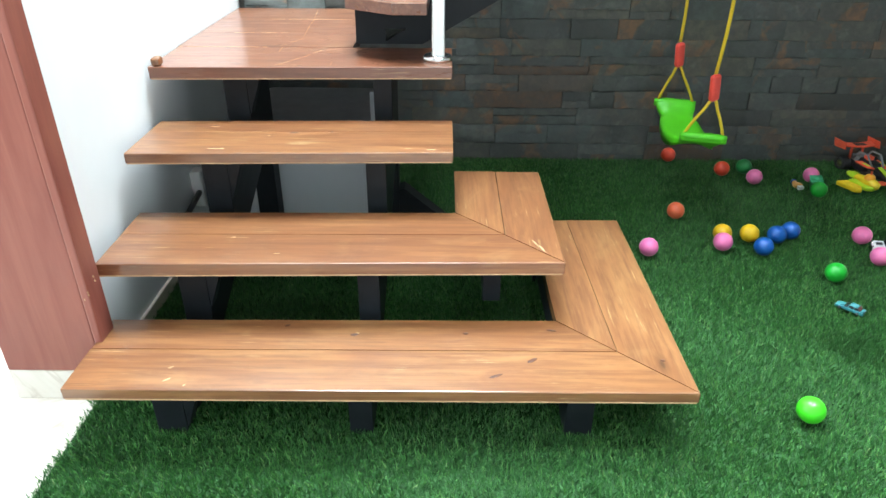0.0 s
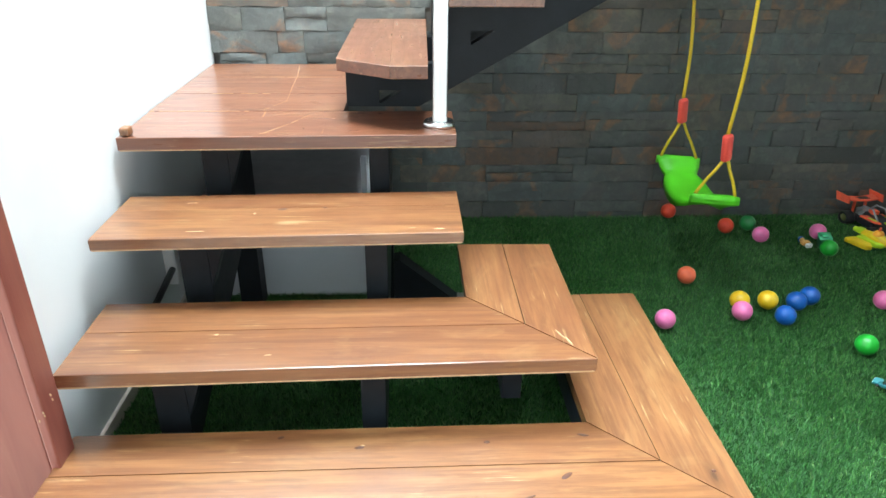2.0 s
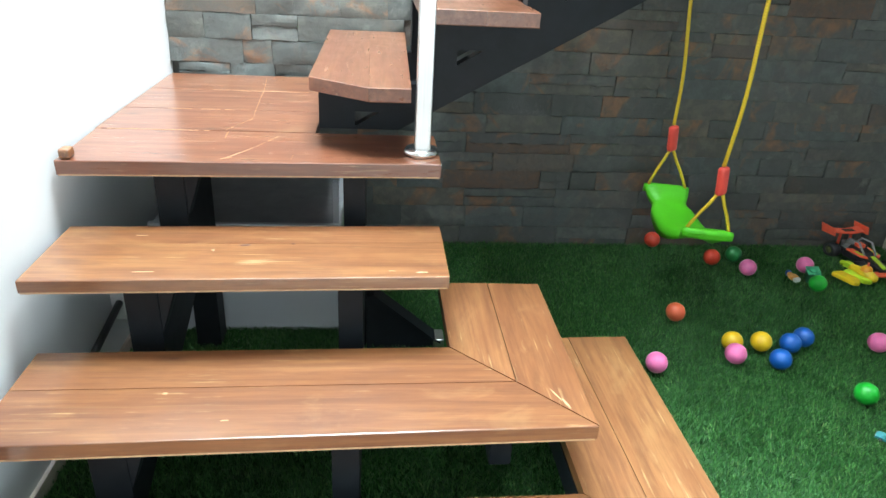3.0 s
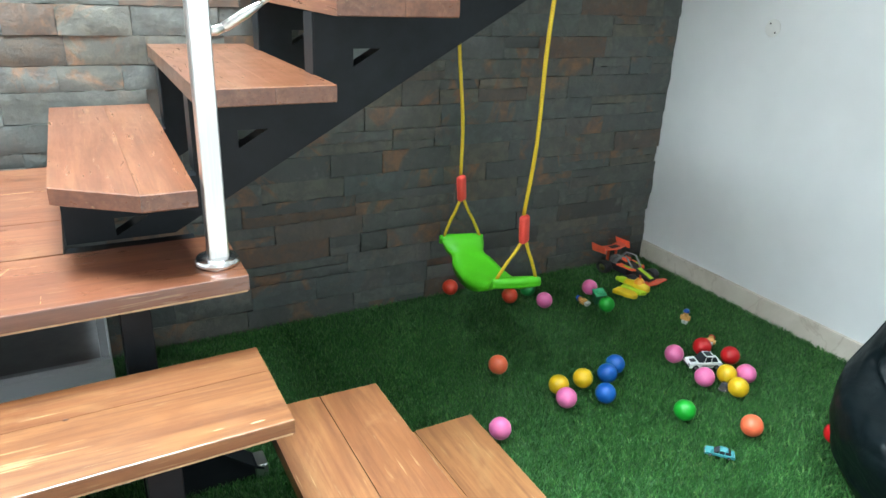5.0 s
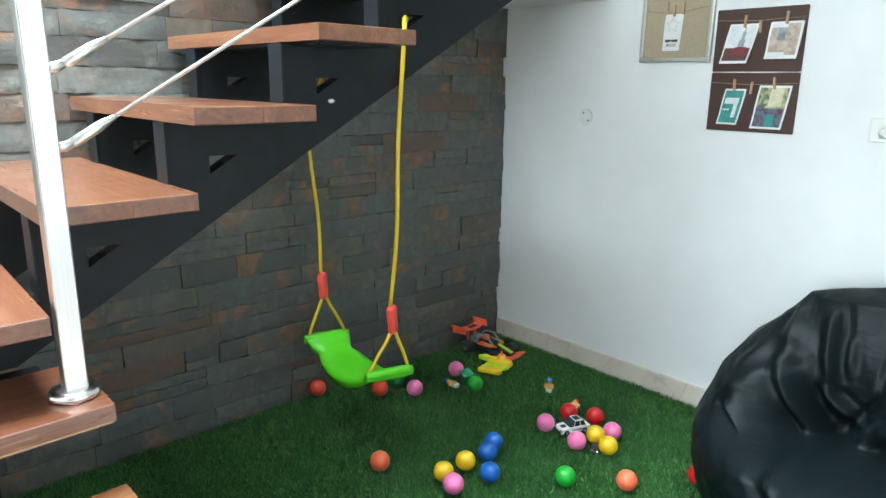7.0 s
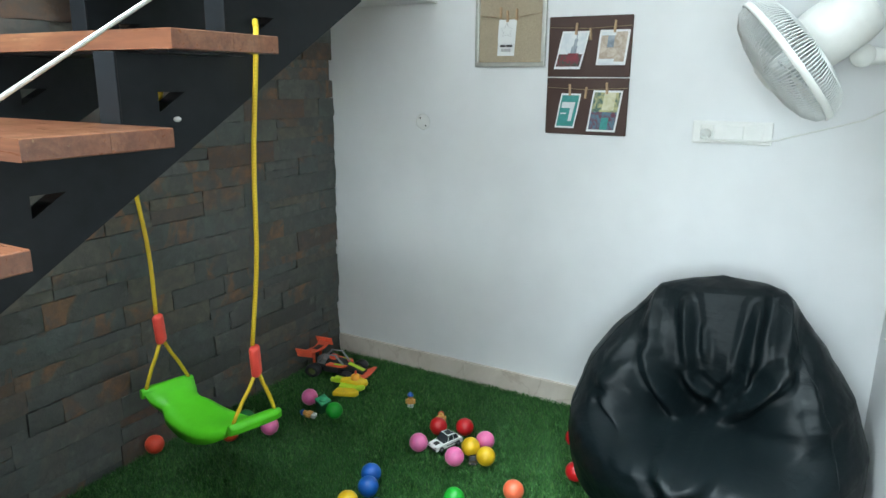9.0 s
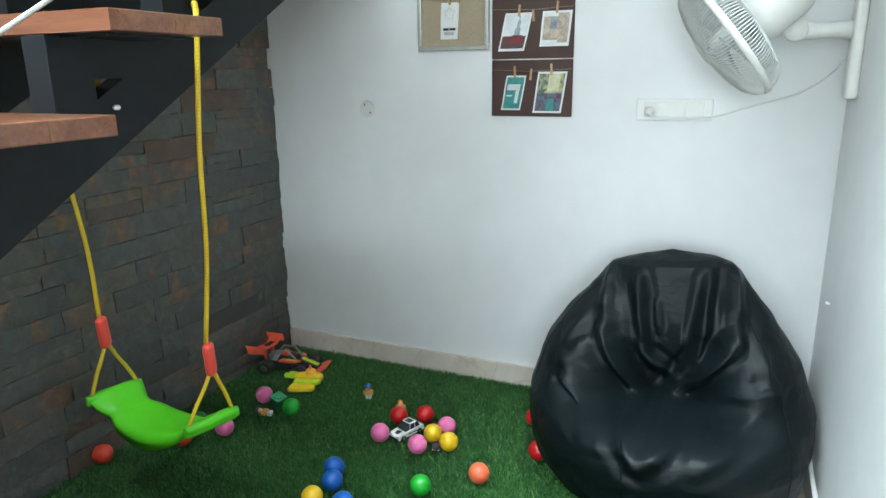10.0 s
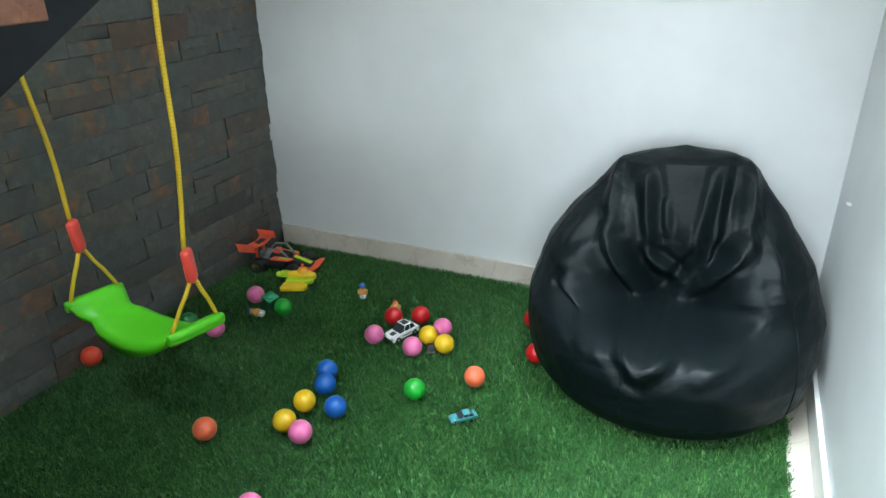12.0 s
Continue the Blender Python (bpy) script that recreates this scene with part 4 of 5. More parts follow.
def toy_car(at, turn, length, width, height, mat, glass, label, pickup=False):
    """A small die-cast car, nose along x."""
    car = thing("toy_car", (0, 0, 0), label, "toy car")
    L, W, H = length / 2, width / 2, height
    prof = [(-L, 0.18 * H), (-L, 0.52 * H), (-L * 0.93, 0.60 * H), (-L * 0.45, 0.60 * H), (L * 0.30, 0.58 * H), (L * 0.86, 0.50 * H), (L, 0.40 * H), (L, 0.18 * H)]
    part("body", prism(prof, "y", -W, W, length * 0.012), mat, car)
    roof = [(-L * (0.42 if pickup else 0.75), 0.585 * H), (-L * (0.34 if pickup else 0.55), 0.97 * H), (L * 0.05, H), (L * 0.42, 0.575 * H)]
    cabin = part("cabin", prism(roof, "y", -W * 0.84, W * 0.84, length * 0.01), glass, car, "dark glazed cabin")
    part("roof", prism([(-L * (0.33 if pickup else 0.54), 0.965 * H), (L * 0.05, 0.99 * H), (L * 0.03, 1.03 * H), (-L * 0.3, 1.02 * H)], "y", -W * 0.78, W * 0.78, length * 0.004), mat, cabin)
    for sx in (-0.32, 0.10):
        for sy in (-1, 1):
            part("pillar", tube([(L * sx, sy * W * 0.86, 0.58 * H), (L * (sx + (0.02 if sx < 0 else -0.06)), sy * W * 0.80, 0.98 * H)], length * 0.012, 6), mat, cabin)
    if pickup:
        part("load_bed", box(-L * 0.92, -L * 0.46, -W * 0.72, W * 0.72, 0.592 * H, 0.62 * H, 0.001), black_plastic, car, "black load bed")
    for sx in (-0.62, 0.62):
        for sy in (-1, 1):
            wheel(car, L * sx, sy * W * 0.92, 0.22 * H, 0.22 * H, W * 0.32)
    part("front_bumper", box(L * 0.96, L * 1.03, -W * 0.85, W * 0.85, 0.18 * H, 0.32 * H, 0.0008), black_plastic, car)
    for sy in (-0.7, 0.7):
        part("headlight", box(L * 0.93, L * 1.005, W * sy - W * 0.2, W * sy + W * 0.2, 0.38 * H, 0.45 * H, 0.0006), chrome, car)
    if mat is toy_white:
        part("roof_panel", prism([(-L * 0.40, -W * 0.55), (L * 0.0, -W * 0.55), (L * 0.0, W * 0.55), (-L * 0.40, W * 0.55)], "z", 1.025 * H, 1.04 * H, 0.0004), dark_glass, cabin, "black roof panel")
        part("bonnet_stripe", prism([(L * 0.50, 0.552 * H), (L * 0.82, 0.505 * H), (L * 0.82, 0.53 * H), (L * 0.50, 0.577 * H)], "y", -W * 0.35, W * 0.35), black_plastic, car)
        part("door_stripe", box(-L * 0.45, L * 0.25, -W * 1.012, W * 1.012, 0.34 * H, 0.40 * H), black_plastic, car)
    car.matrix_world = pose(*at, 0, 0, turn)
    return car


toy_car((1.708, 2.238, 0.022), 158, 0.130, 0.056, 0.054, toy_white, dark_glass, "white toy off-road car on the turf among balls")
toy_car((1.668, 2.098, 0.020), 205, 0.062, 0.030, 0.020, black_plastic, dark_glass, "small dark grey toy car beside the balls")
toy_car((1.352, 1.846, 0.020), 132, 0.088, 0.034, 0.024, toy_teal, dark_glass, "teal metallic toy sports car on the turf")


dark_hub = plain("olive_plastic_hub", (0.12, 0.14, 0.04), 0.4)


def buggy():
    """A large toy racing buggy, nose along x."""
    b = thing("toy_buggy", (0, 0, 0), "black and orange toy racing buggy near the stone wall", "toy car")
    part("chassis", prism([(-0.12, -0.035), (-0.06, -0.05), (0.06, -0.045), (0.13, -0.022), (0.13, 0.022), (0.06, 0.045), (-0.06, 0.05), (-0.12, 0.035)], "z", 0.03, 0.055, 0.004), black_plastic, b)
    part("nose", prism([(0.03, 0.055), (0.15, 0.035), (0.15, 0.05), (0.05, 0.082)], "y", -0.026, 0.026, 0.004), black_plastic, b)
    part("nose_stripe", prism([(0.06, 0.0815), (0.148, 0.052), (0.148, 0.055), (0.06, 0.085)], "y", -0.012, 0.012, 0.001), toy_lime, b)
    cp = part("cockpit", prism([(-0.07, 0.055), (0.05, 0.055), (0.03, 0.09), (-0.05, 0.10)], "y", -0.03, 0.03, 0.004), black_plastic, b)
    part("seat", box(-0.045, -0.01, -0.018, 0.018, 0.09, 0.118, 0.005, 2), toy_orange, cp, "orange seat")
    for sy in (-1, 1):
        part("roll_bar", tube([(0.05, sy * 0.03, 0.075), (0.0, sy * 0.034, 0.135), (-0.06, sy * 0.034, 0.13), (-0.10, sy * 0.03, 0.07)], 0.005, 8), grey_plastic, b)
        part("side_pod", prism([(-0.05, 0.035), (0.04, 0.035), (0.03, 0.07), (-0.05, 0.075)], "y", sy * 0.05 - 0.012, sy * 0.05 + 0.012, 0.004), toy_lime if sy > 0 else black_plastic, b)
        part("wing_strut", box(-0.135, -0.12, sy * 0.03 - 0.003, sy * 0.03 + 0.003, 0.05, 0.14, 0.001), toy_orange, b)
    w = part("rear_wing", prism([(-0.17, -0.095), (-0.10, -0.075), (-0.085, 0.0), (-0.10, 0.075), (-0.17, 0.095), (-0.145, 0.0)], "z", 0.142, 0.150, 0.002), toy_orange, b, "swept orange rear wing")
    part("wing_vent", box(-0.135, -0.105, -0.03, 0.03, 0.1502, 0.152, 0.0008), black_plastic, w)
    part("engine", box(-0.115, -0.055, -0.028, 0.028, 0.056, 0.098, 0.006, 2), grey_plastic, b, "grey engine block")
    for sy in (-1, 1):
        part("fairing", prism([(-0.03, sy * 0.022), (0.07, sy * 0.030), (0.05, sy * 0.055), (-0.04, sy * 0.062)], "z", 0.072, 0.084, 0.003), toy_orange, b, "orange side fairing")
        part("decal", prism([(0.0, sy * 0.034), (0.05, sy * 0.036), (0.04, sy * 0.048), (0.0, sy * 0.052)], "z", 0.0842, 0.0848), toy_lime, b)
    for sy in (-1, 1):
        part("wing_plate", prism([(-0.18, 0.12), (-0.09, 0.13), (-0.10, 0.172), (-0.195, 0.170)], "y", sy * 0.092 - 0.003, sy * 0.092 + 0.003, 0.001), toy_orange, w)
    part("front_wing", prism([(0.130, -0.035), (0.150, -0.095), (0.168, -0.100), (0.182, 0.0), (0.168, 0.100), (0.150, 0.095), (0.130, 0.035)], "z", 0.024, 0.034, 0.003), toy_orange, b, "orange front wing")
    for x, r in ((-0.10, 0.040), (0.085, 0.034)):
        for sy in (-1, 1):
            wheel(b, x, sy * 0.078, r, r, 0.042, black_plastic, dark_hub)
        part("axle", tube([(x, -0.08, r), (x, 0.08, r)], 0.005, 8), grey_plastic, b)
    return b


buggy().matrix_world = pose(2.045, 3.010, 0.016, 0, 0, -84) @ Matrix.Diagonal((0.95, 0.95, 0.78, 1))


toy_yellow_orange = plain("toy_amber_plastic", (0.86, 0.36, 0.03), 0.35)


def toy_plane():
    p = thing("toy_glider", (0, 0, 0), "yellow and lime toy plane lying on the turf", "toy plane")
    part("fuselage", tube([(-0.075, 0, 0.045), (-0.06, 0, 0.045), (-0.02, 0, 0.047), (0.03, 0, 0.045), (0.07, 0, 0.040), (0.078, 0, 0.038)], [0.006, 0.013, 0.017, 0.026, 0.018, 0.006], 12), toy_yellow, p)
    part("wing", prism([(-0.045, -0.05), (0.055, -0.045), (0.072, -0.02), (0.06, 0.022), (-0.05, 0.022)], "z", 0.018, 0.040, 0.006), toy_lime, p, "lime wing")
    part("wing_panel", prism([(-0.055, -0.105), (0.05, -0.095), (0.06, -0.07), (0.03, -0.045), (-0.05, -0.05)], "z", 0.014, 0.036, 0.006), toy_yellow, p)
    part("tail", box(-0.078, -0.045, -0.014, 0.014, 0.036, 0.062, 0.005, 2), toy_lime, p)
    part("canopy", lathe([(0, 0.024), (0.014, 0.021), (0.022, 0.012), (0.024, 0)], 14, pose(0.022, 0, 0.060)), toy_yellow_orange, p, "orange-yellow canopy")
    part("rotor_mast", tube([(0.022, 0, 0.082), (0.022, 0, 0.098)], 0.005, 8), toy_orange, p)
    part("tail_ball", lathe([(0, 0.013), (0.009, 0.009), (0.013, 0), (0.009, -0.009), (0, -0.013)], 12, pose(-0.088, 0, 0.046)), toy_lime, p)
    return p


toy_plane().matrix_world = pose(1.935, 2.855, 0.012, 0, 0, -72)


def toy_figure(at, rot, cap, body, label, lying=False):
    """A small jointed plastic toy in blocks: cap, round head, body, two legs."""
    f = thing("toy_figure", (0, 0, 0), label, "toy figure")
    bm = box(-0.013, 0.013, -0.009, 0.009, 0.018, 0.040, 0.003, 2)
    part("block_body", bm, body, f)
    part("block_head", lathe([(0, 0), (0.009, 0), (0.0105, 0.006), (0.0105, 0.012), (0.008, 0.017), (0, 0.018)], 14, pose(0, 0, 0.041)), toy_skin, f)
    part("cap", lathe([(0, 0.014), (0.008, 0.012), (0.0125, 0.005), (0.0135, 0.0), (0, 0.0)], 14, pose(0, 0, 0.054)), cap, f)
    for s in (-1, 1):
        part("block_leg", box(s * 0.0068 - 0.006, s * 0.0068 + 0.006, -0.008, 0.008, 0.0, 0.017, 0.002), toy_white, f)
        part("block_arm", box(s * 0.0168 - 0.0034, s * 0.0168 + 0.0034, -0.006, 0.006, 0.018, 0.038, 0.002), body, f)
    f.matrix_world = pose(*at, *rot) @ Matrix.Scale(1.04, 4)
    return f


toy_figure((1.925, 2.530, 0.014), (0, 0, -60), toy_blue, toy_skin, "small upright toy figure with a blue cap")
toy_figure((1.635, 2.815, 0.030), (80, 0, 195), toy_blue, toy_skin, "small toy figure lying on its back, blue cap")
toy_figure((1.850, 2.335, 0.030), (82, 0, 120), toy_red, toy_skin, "small red and yellow toy figure lying by a ball")
cup = thing("toy_box", (1.705, 2.838, 0.012), "small dark green toy box tipped on the turf", "toy")
part("box_body", lathe([(0, 0), (0.026, 0), (0.033, 0.056), (0.036, 0.058), (0.036, 0.062), (0.0, 0.062)], 4, pose(0, 0, 0, 0, 0, 30)), toy_green, cup)
part("lid", lathe([(0, 0), (0.018, 0), (0.016, 0.006), (0, 0.007)], 12, pose(0, 0, 0.0625)), toy_green, cup)
cup.rotation_euler = (radians(14), radians(-10), 0)
cup.location.z = 0.018

# ---- on the white wall ----
WX = NOOK_E


def card_picture(name, y0, y1, z0, z1, blocks, parent, twist=0.0, curl=0.012):
    """A paper card hung on the board; blocks of colour are (u0, u1, v0, v1, material) inside it."""
    bm = bmesh.new()
    n = 8
    rows = []
    for i in range(n + 1):
        v = i / n
        z = z1 + (z0 - z1) * v
        near = WX - 0.014 - curl * v ** 2 - 0.004 * math.sin(v * 5)
        far = WX - 0.012 - curl * v ** 2
        ya, yb = y0 + twist * v, y1 + twist * v
        rows.append([bm.verts.new(q) for q in ((near, ya, z), (far, yb, z), (far + 0.0006, yb, z), (near + 0.0006, ya, z))])
    for a, b in zip(rows, rows[1:]):
        for k in range(4):
            bm.faces.new((a[k], a[(k + 1) % 4], b[(k + 1) % 4], b[k]))
    bm.faces.new(rows[0])
    bm.faces.new(rows[-1])
    bmesh.ops.recalc_face_normals(bm, faces=bm.faces[:])
    card = wpart(name, bm, paper, parent, "white bordered picture card")
    lift = 0.0
    for u0, u1, v0, v1, mat in blocks:
        ya, yb = y0 + (y1 - y0) * u0, y0 + (y1 - y0) * u1
        bm = bmesh.new()
        rows = []
        for i in range(7):
            v = v0 + (v1 - v0) * i / 6
            z = z1 + (z0 - z1) * v
            near = WX - 0.014 - curl * v ** 2 - 0.004 * math.sin(v * 5) - 0.0006 - lift
            slope = 0.002 + 0.004 * math.sin(v * 5)
            rows.append([bm.verts.new((near + slope * u0, ya + twist * v, z)), bm.verts.new((near + slope * u1, yb + twist * v, z))])
        lift += 0.0004
        for a, b in zip(rows, rows[1:]):
            bm.faces.new((a[0], a[1], b[1], b[0]))
        wpart("print", bm, mat, card, "", True)
    return card


def peg(y, z, parent, tilt=0):
    bm = box(-0.006, 0.006, -0.0035, 0.0035, -0.022, 0.022, 0.001)
    bm.transform(Matrix.Translation((WX - 0.020, y, z)) @ pose(0, 0, 0, tilt, 0, 0))
    wpart("peg", bm, peg_wood, parent, "small wooden clothes peg")


def ink_colour(name, a, b, scale=26):
    m, n, l, s = material(name)
    f = noise_tex(n, l, mapped(n, l, (1, 1, 1)), scale, 4, 0.6, 0.6)
    l.new(ramp(n, l, f, [(0.38, a), (0.62, b)]), s.inputs["Base Color"])
    s.inputs["Roughness"].default_value = 0.5
    return m


sky_ink = ink_colour("print_pale_sky", (0.62, 0.66, 0.68), (0.74, 0.76, 0.76))
red_ink = ink_colour("print_red", (0.22, 0.02, 0.03), (0.10, 0.02, 0.03), 50)
tower_ink = ink_colour("print_blue_grey", (0.16, 0.20, 0.24), (0.34, 0.38, 0.42))
flower_ink = ink_colour("print_red_and_green", (0.16, 0.02, 0.03), (0.03, 0.06, 0.04), 60)
sand_ink = ink_colour("print_sandstone", (0.36, 0.27, 0.20), (0.55, 0.47, 0.38), 40)
teal_ink = ink_colour("print_teal", (0.02, 0.22, 0.20), (0.04, 0.30, 0.27))
canal_ink = ink_colour("print_canal_green", (0.05, 0.12, 0.10), (0.50, 0.47, 0.22), 45)
bridge_ink = ink_colour("print_dark_red_blue", (0.13, 0.03, 0.05), (0.08, 0.16, 0.22), 55)
pale_ink = ink_colour("print_pale_yellow", (0.55, 0.52, 0.30), (0.66, 0.64, 0.45), 30)

board = thing("picture_board", (WX, 1.95, 1.43), "dark brown pin board with four picture cards on pegs", "pin board")
wpart("panel", box(WX - 0.011, WX - 0.0005, 1.781, 2.110, 1.203, 1.422, 0.003), brown_felt, board)
wpart("panel", box(WX - 0.011, WX - 0.0005, 1.781, 2.110, 1.426, 1.653, 0.003), brown_felt, board)
wpart("gap_edge", box(WX - 0.0125, WX - 0.003, 1.84, 2.065, 1.4215, 1.4255, 0.0), white_plastic, board, "pale edge between the panels")
for z in (1.612, 1.383):
    wpart("string", tube([(WX - 0.014, 2.108, z + 0.002), (WX - 0.015, 1.95, z - 0.005), (WX - 0.014, 1.783, z + 0.002)], 0.0012, 6), twine, board)
card_picture("picture_card", 2.052, 1.945, 1.455, 1.598, [(0.06, 0.94, 0.05, 0.60, sky_ink), (0.57, 0.61, 0.08, 0.20, tower_ink), (0.53, 0.65, 0.20, 0.40, tower_ink), (0.48, 0.69, 0.40, 0.62, tower_ink), (0.06, 0.94, 0.605, 0.93, flower_ink), (0.40, 0.80, 0.58, 0.74, red_ink), (0.30, 0.88, 0.74, 0.80, red_ink)], board, 0.026, 0.02)
card_picture("picture_card", 1.902, 1.788, 1.470, 1.600, [(0.07, 0.93, 0.06, 0.90, sand_ink), (0.30, 0.52, 0.16, 0.5, tower_ink), (0.07, 0.55, 0.06, 0.16, sky_ink), (0.07, 0.60, 0.82, 0.97, sky_ink)], board, 0.010, 0.012)
card_picture("picture_card", 2.045, 1.965, 1.228, 1.362, [(0.07, 0.93, 0.05, 0.95, teal_ink), (0.15, 0.8, 0.25, 0.42, sky_ink), (0.60, 0.78, 0.36, 0.80, sky_ink), (0.15, 0.45, 0.56, 0.60, sky_ink)], board, 0.020, 0.016)
card_picture("picture_card", 1.915, 1.800, 1.218, 1.376, [(0.06, 0.94, 0.05, 0.52, canal_ink), (0.40, 0.8, 0.05, 0.48, pale_ink), (0.06, 0.94, 0.52, 0.95, bridge_ink), (0.45, 0.7, 0.66, 0.95, teal_ink)], board, 0.020, 0.012)
for y, z, tilt in ((1.995, 1.606, 4), (1.938, 1.586, -4), (1.845, 1.612, 3), (2.010, 1.376, -3), (1.944, 1.366, 5), (1.862, 1.384, -4)):
    peg(y, z, board, tilt)

pin = thing("memo_frame", (WX, 2.28, 1.62), "silver framed linen memo board with one white card", "memo board")
wpart("linen_panel", box(WX - 0.010, WX - 0.0005, 2.132, 2.424, 1.474, 1.755), linen, pin)
for x in ((2.122, 2.434, 1.463, 1.482), (2.122, 2.434, 1.750, 1.770), (2.122, 2.140, 1.482, 1.750), (2.416, 2.434, 1.482, 1.750)):
    wpart("frame_rail", box(WX - 0.020, WX - 0.0005, *x, 0.004, 2), silver_frame, pin)
wpart("string", tube([(WX - 0.013, 2.416, 1.668), (WX - 0.014, 2.29, 1.652), (WX - 0.013, 2.14, 1.672)], 0.0012, 6), twine, pin)
memo = card_picture("memo_card", 2.326, 2.250, 1.508, 1.650, [], pin, 0.006, 0.006)
for y, z in ((2.318, 1.676), (2.288, 1.662), (2.248, 1.668)):
    peg(y, z, pin)
star = []
for i in range(11):
    a = math.pi / 2 + i * math.pi / 5
    r = 0.028 if i % 2 == 0 else 0.015
    star.append((WX - 0.0215, 2.289 - r * math.cos(a), 1.606 + r * math.sin(a)))
wpart("star_outline", tube(star, 0.0010, 5), mirror_grey, memo, "grey printed star outline")
for k, (y0, y1, z0, z1, mt) in enumerate(((2.314, 2.292, 1.542, 1.551, ink), (2.287, 2.262, 1.542, 1.551, ink), (2.310, 2.302, 1.524, 1.536, mirror_grey), (2.298, 2.270, 1.524, 1.536, mirror_grey))):
    wpart("print_bar", box(WX - 0.0275, WX - 0.0225, y1, y0, z0, z1), mt, memo)

# socket and switches
sb = thing("switch_panel", (WX, 1.40, 1.235), "white switch and socket panel with a plug in it", "switch")
wpart("cover_plate", box(WX - 0.012, WX - 0.0005, 1.266, 1.535, 1.194, 1.274, 0.004, 2), white_plastic, sb)
wpart("socket", box(WX - 0.016, WX - 0.0122, 1.462, 1.506, 1.207, 1.261, 0.002), fan_plastic, sb, "socket insert")
for y0, y1 in ((1.362, 1.458), (1.296, 1.360)):
    wpart("rocker", box(WX - 0.0165, WX - 0.0122, y0, y1 - 0.001, 1.209, 1.260, 0.002), white_plastic, sb)
plug = thing("fan_plug", (WX - 0.017, 1.486, 1.228), "off-white plug with its thin flex to the fan", "plug")
wpart("plug_body", lathe([(0, 0), (0.019, 0), (0.019, 0.010), (0.013, 0.024), (0.007, 0.030), (0, 0.030)], 12, Matrix.Translation((WX - 0.0168, 1.486, 1.228)) @ pose(0, 0, 0, 0, -90, 0)), fan_plastic, plug)
wpart("flex", tube([(WX - 0.045, 1.486, 1.226), (WX - 0.043, 1.470, 1.210), (WX - 0.030, 1.43, 1.203), (WX - 0.025, 1.38, 1.205), (WX - 0.023, 1.32, 1.204), (WX - 0.022, 1.25, 1.215), (WX - 0.022, 1.17, 1.240),
                    (WX - 0.022, 1.08, 1.268), (WX - 0.024, 1.00, 1.293), (WX - 0.03, 0.94, 1.33), (WX - 0.06, 0.90, 1.37), (2.20, 0.885, 1.40)], 0.0026, 7), fan_plastic, plug)
patchw = thing("screw_holes", (WX, 2.684, 1.209), "round filled patch with two dark screw holes in the wall", "screw hole")
wpart("filler_patch", lathe([(0, 0), (0.036, 0), (0.034, 0.0010), (0, 0.0012)], 24, Matrix.Translation((WX - 0.0002, 2.698, 1.226)) @ pose(0, 0, 0, 0, -90, 0)), white_plastic, patchw, "smooth white filler")
for y, z in ((2.684, 1.209), (2.712, 1.243)):
    wpart("screw_hole", lathe([(0, 0), (0.004, 0), (0.003, 0.0012), (0, 0.0012)], 8, Matrix.Translation((WX - 0.0012, y, z)) @ pose(0, 0, 0, 0, -90, 0)), black_plastic, patchw)
nail = thing("wall_hook", (2.05, DOOR_Y, 0.62), "tiny white hook on the return wall", "hook")
wpart("peg_hook", tube([(2.05, DOOR_Y + 0.0005, 0.62), (2.05, DOOR_Y + 0.010, 0.62), (2.05, DOOR_Y + 0.013, 0.627)], 0.005, 8), white_plastic, nail)

for ob in (board, pin, sb, plug, patchw):
    ob.location.z -= 0.013

# wall fan
FAN_C = Vector((1.985, 1.233, 1.462))
FAX = Vector((-0.10, 0.77, -0.62)).normalized()
fan = thing("wall_fan", (2.12, DOOR_Y, 1.45), "old white wall fan tilted down, with wire cage", "fan")
FM = Matrix.Translation(FAN_C) @ FAX.to_track_quat("Z", "X").to_matrix().to_4x4() @ Matrix.Scale(1.0, 4)
wpart("wall_bracket", box(2.075, 2.165, DOOR_Y + 0.0005, DOOR_Y + 0.034, 1.27, 1.66, 0.012, 3), fan_plastic, fan)
wpart("arm", tube([(2.12, DOOR_Y + 0.03, 1.475), (2.115, 0.93, 1.478), (2.10, 0.985, 1.475), (2.085, 1.03, 1.478)], [0.030, 0.024, 0.023, 0.030], 16), fan_plastic, fan)
wpart("tilt_joint", lathe([(0, -0.022), (0.032, -0.022), (0.034, -0.016), (0.034, 0.016), (0.032, 0.022), (0, 0.022)], 20, Matrix.Translation((2.075, 1.04, 1.478)) @ pose(0, 0, 0, 0, 90, 0)), fan_plastic, fan)
wpart("motor_housing", lathe([(0, -0.255), (0.055, -0.252), (0.078, -0.235), (0.086, -0.20), (0.090, -0.12), (0.086, -0.075), (0.05, -0.068), (0, -0.068)], 28, FM), fan_plastic, fan)
cage = wpart("cage_rim", lathe([(0.206, -0.008), (0.213, -0.008), (0.213, 0.012), (0.206, 0.012), (0.206, -0.008)], 56, FM), fan_plastic, fan)
bm = bmesh.new()
for k in range(124):
    a = 2 * math.pi * k / 124
    c, s = math.cos(a), math.sin(a)
    add_tube(bm, [FM @ Vector((r * c, r * s, h)) for r, h in ((0.045, 0.082), (0.11, 0.074), (0.165, 0.058), (0.197, 0.034), (0.209, 0.006))], 0.0019, 4, False)
wpart("front_grille", bm, fan_wire, cage, "white front wires of the cage")
bm = bmesh.new()
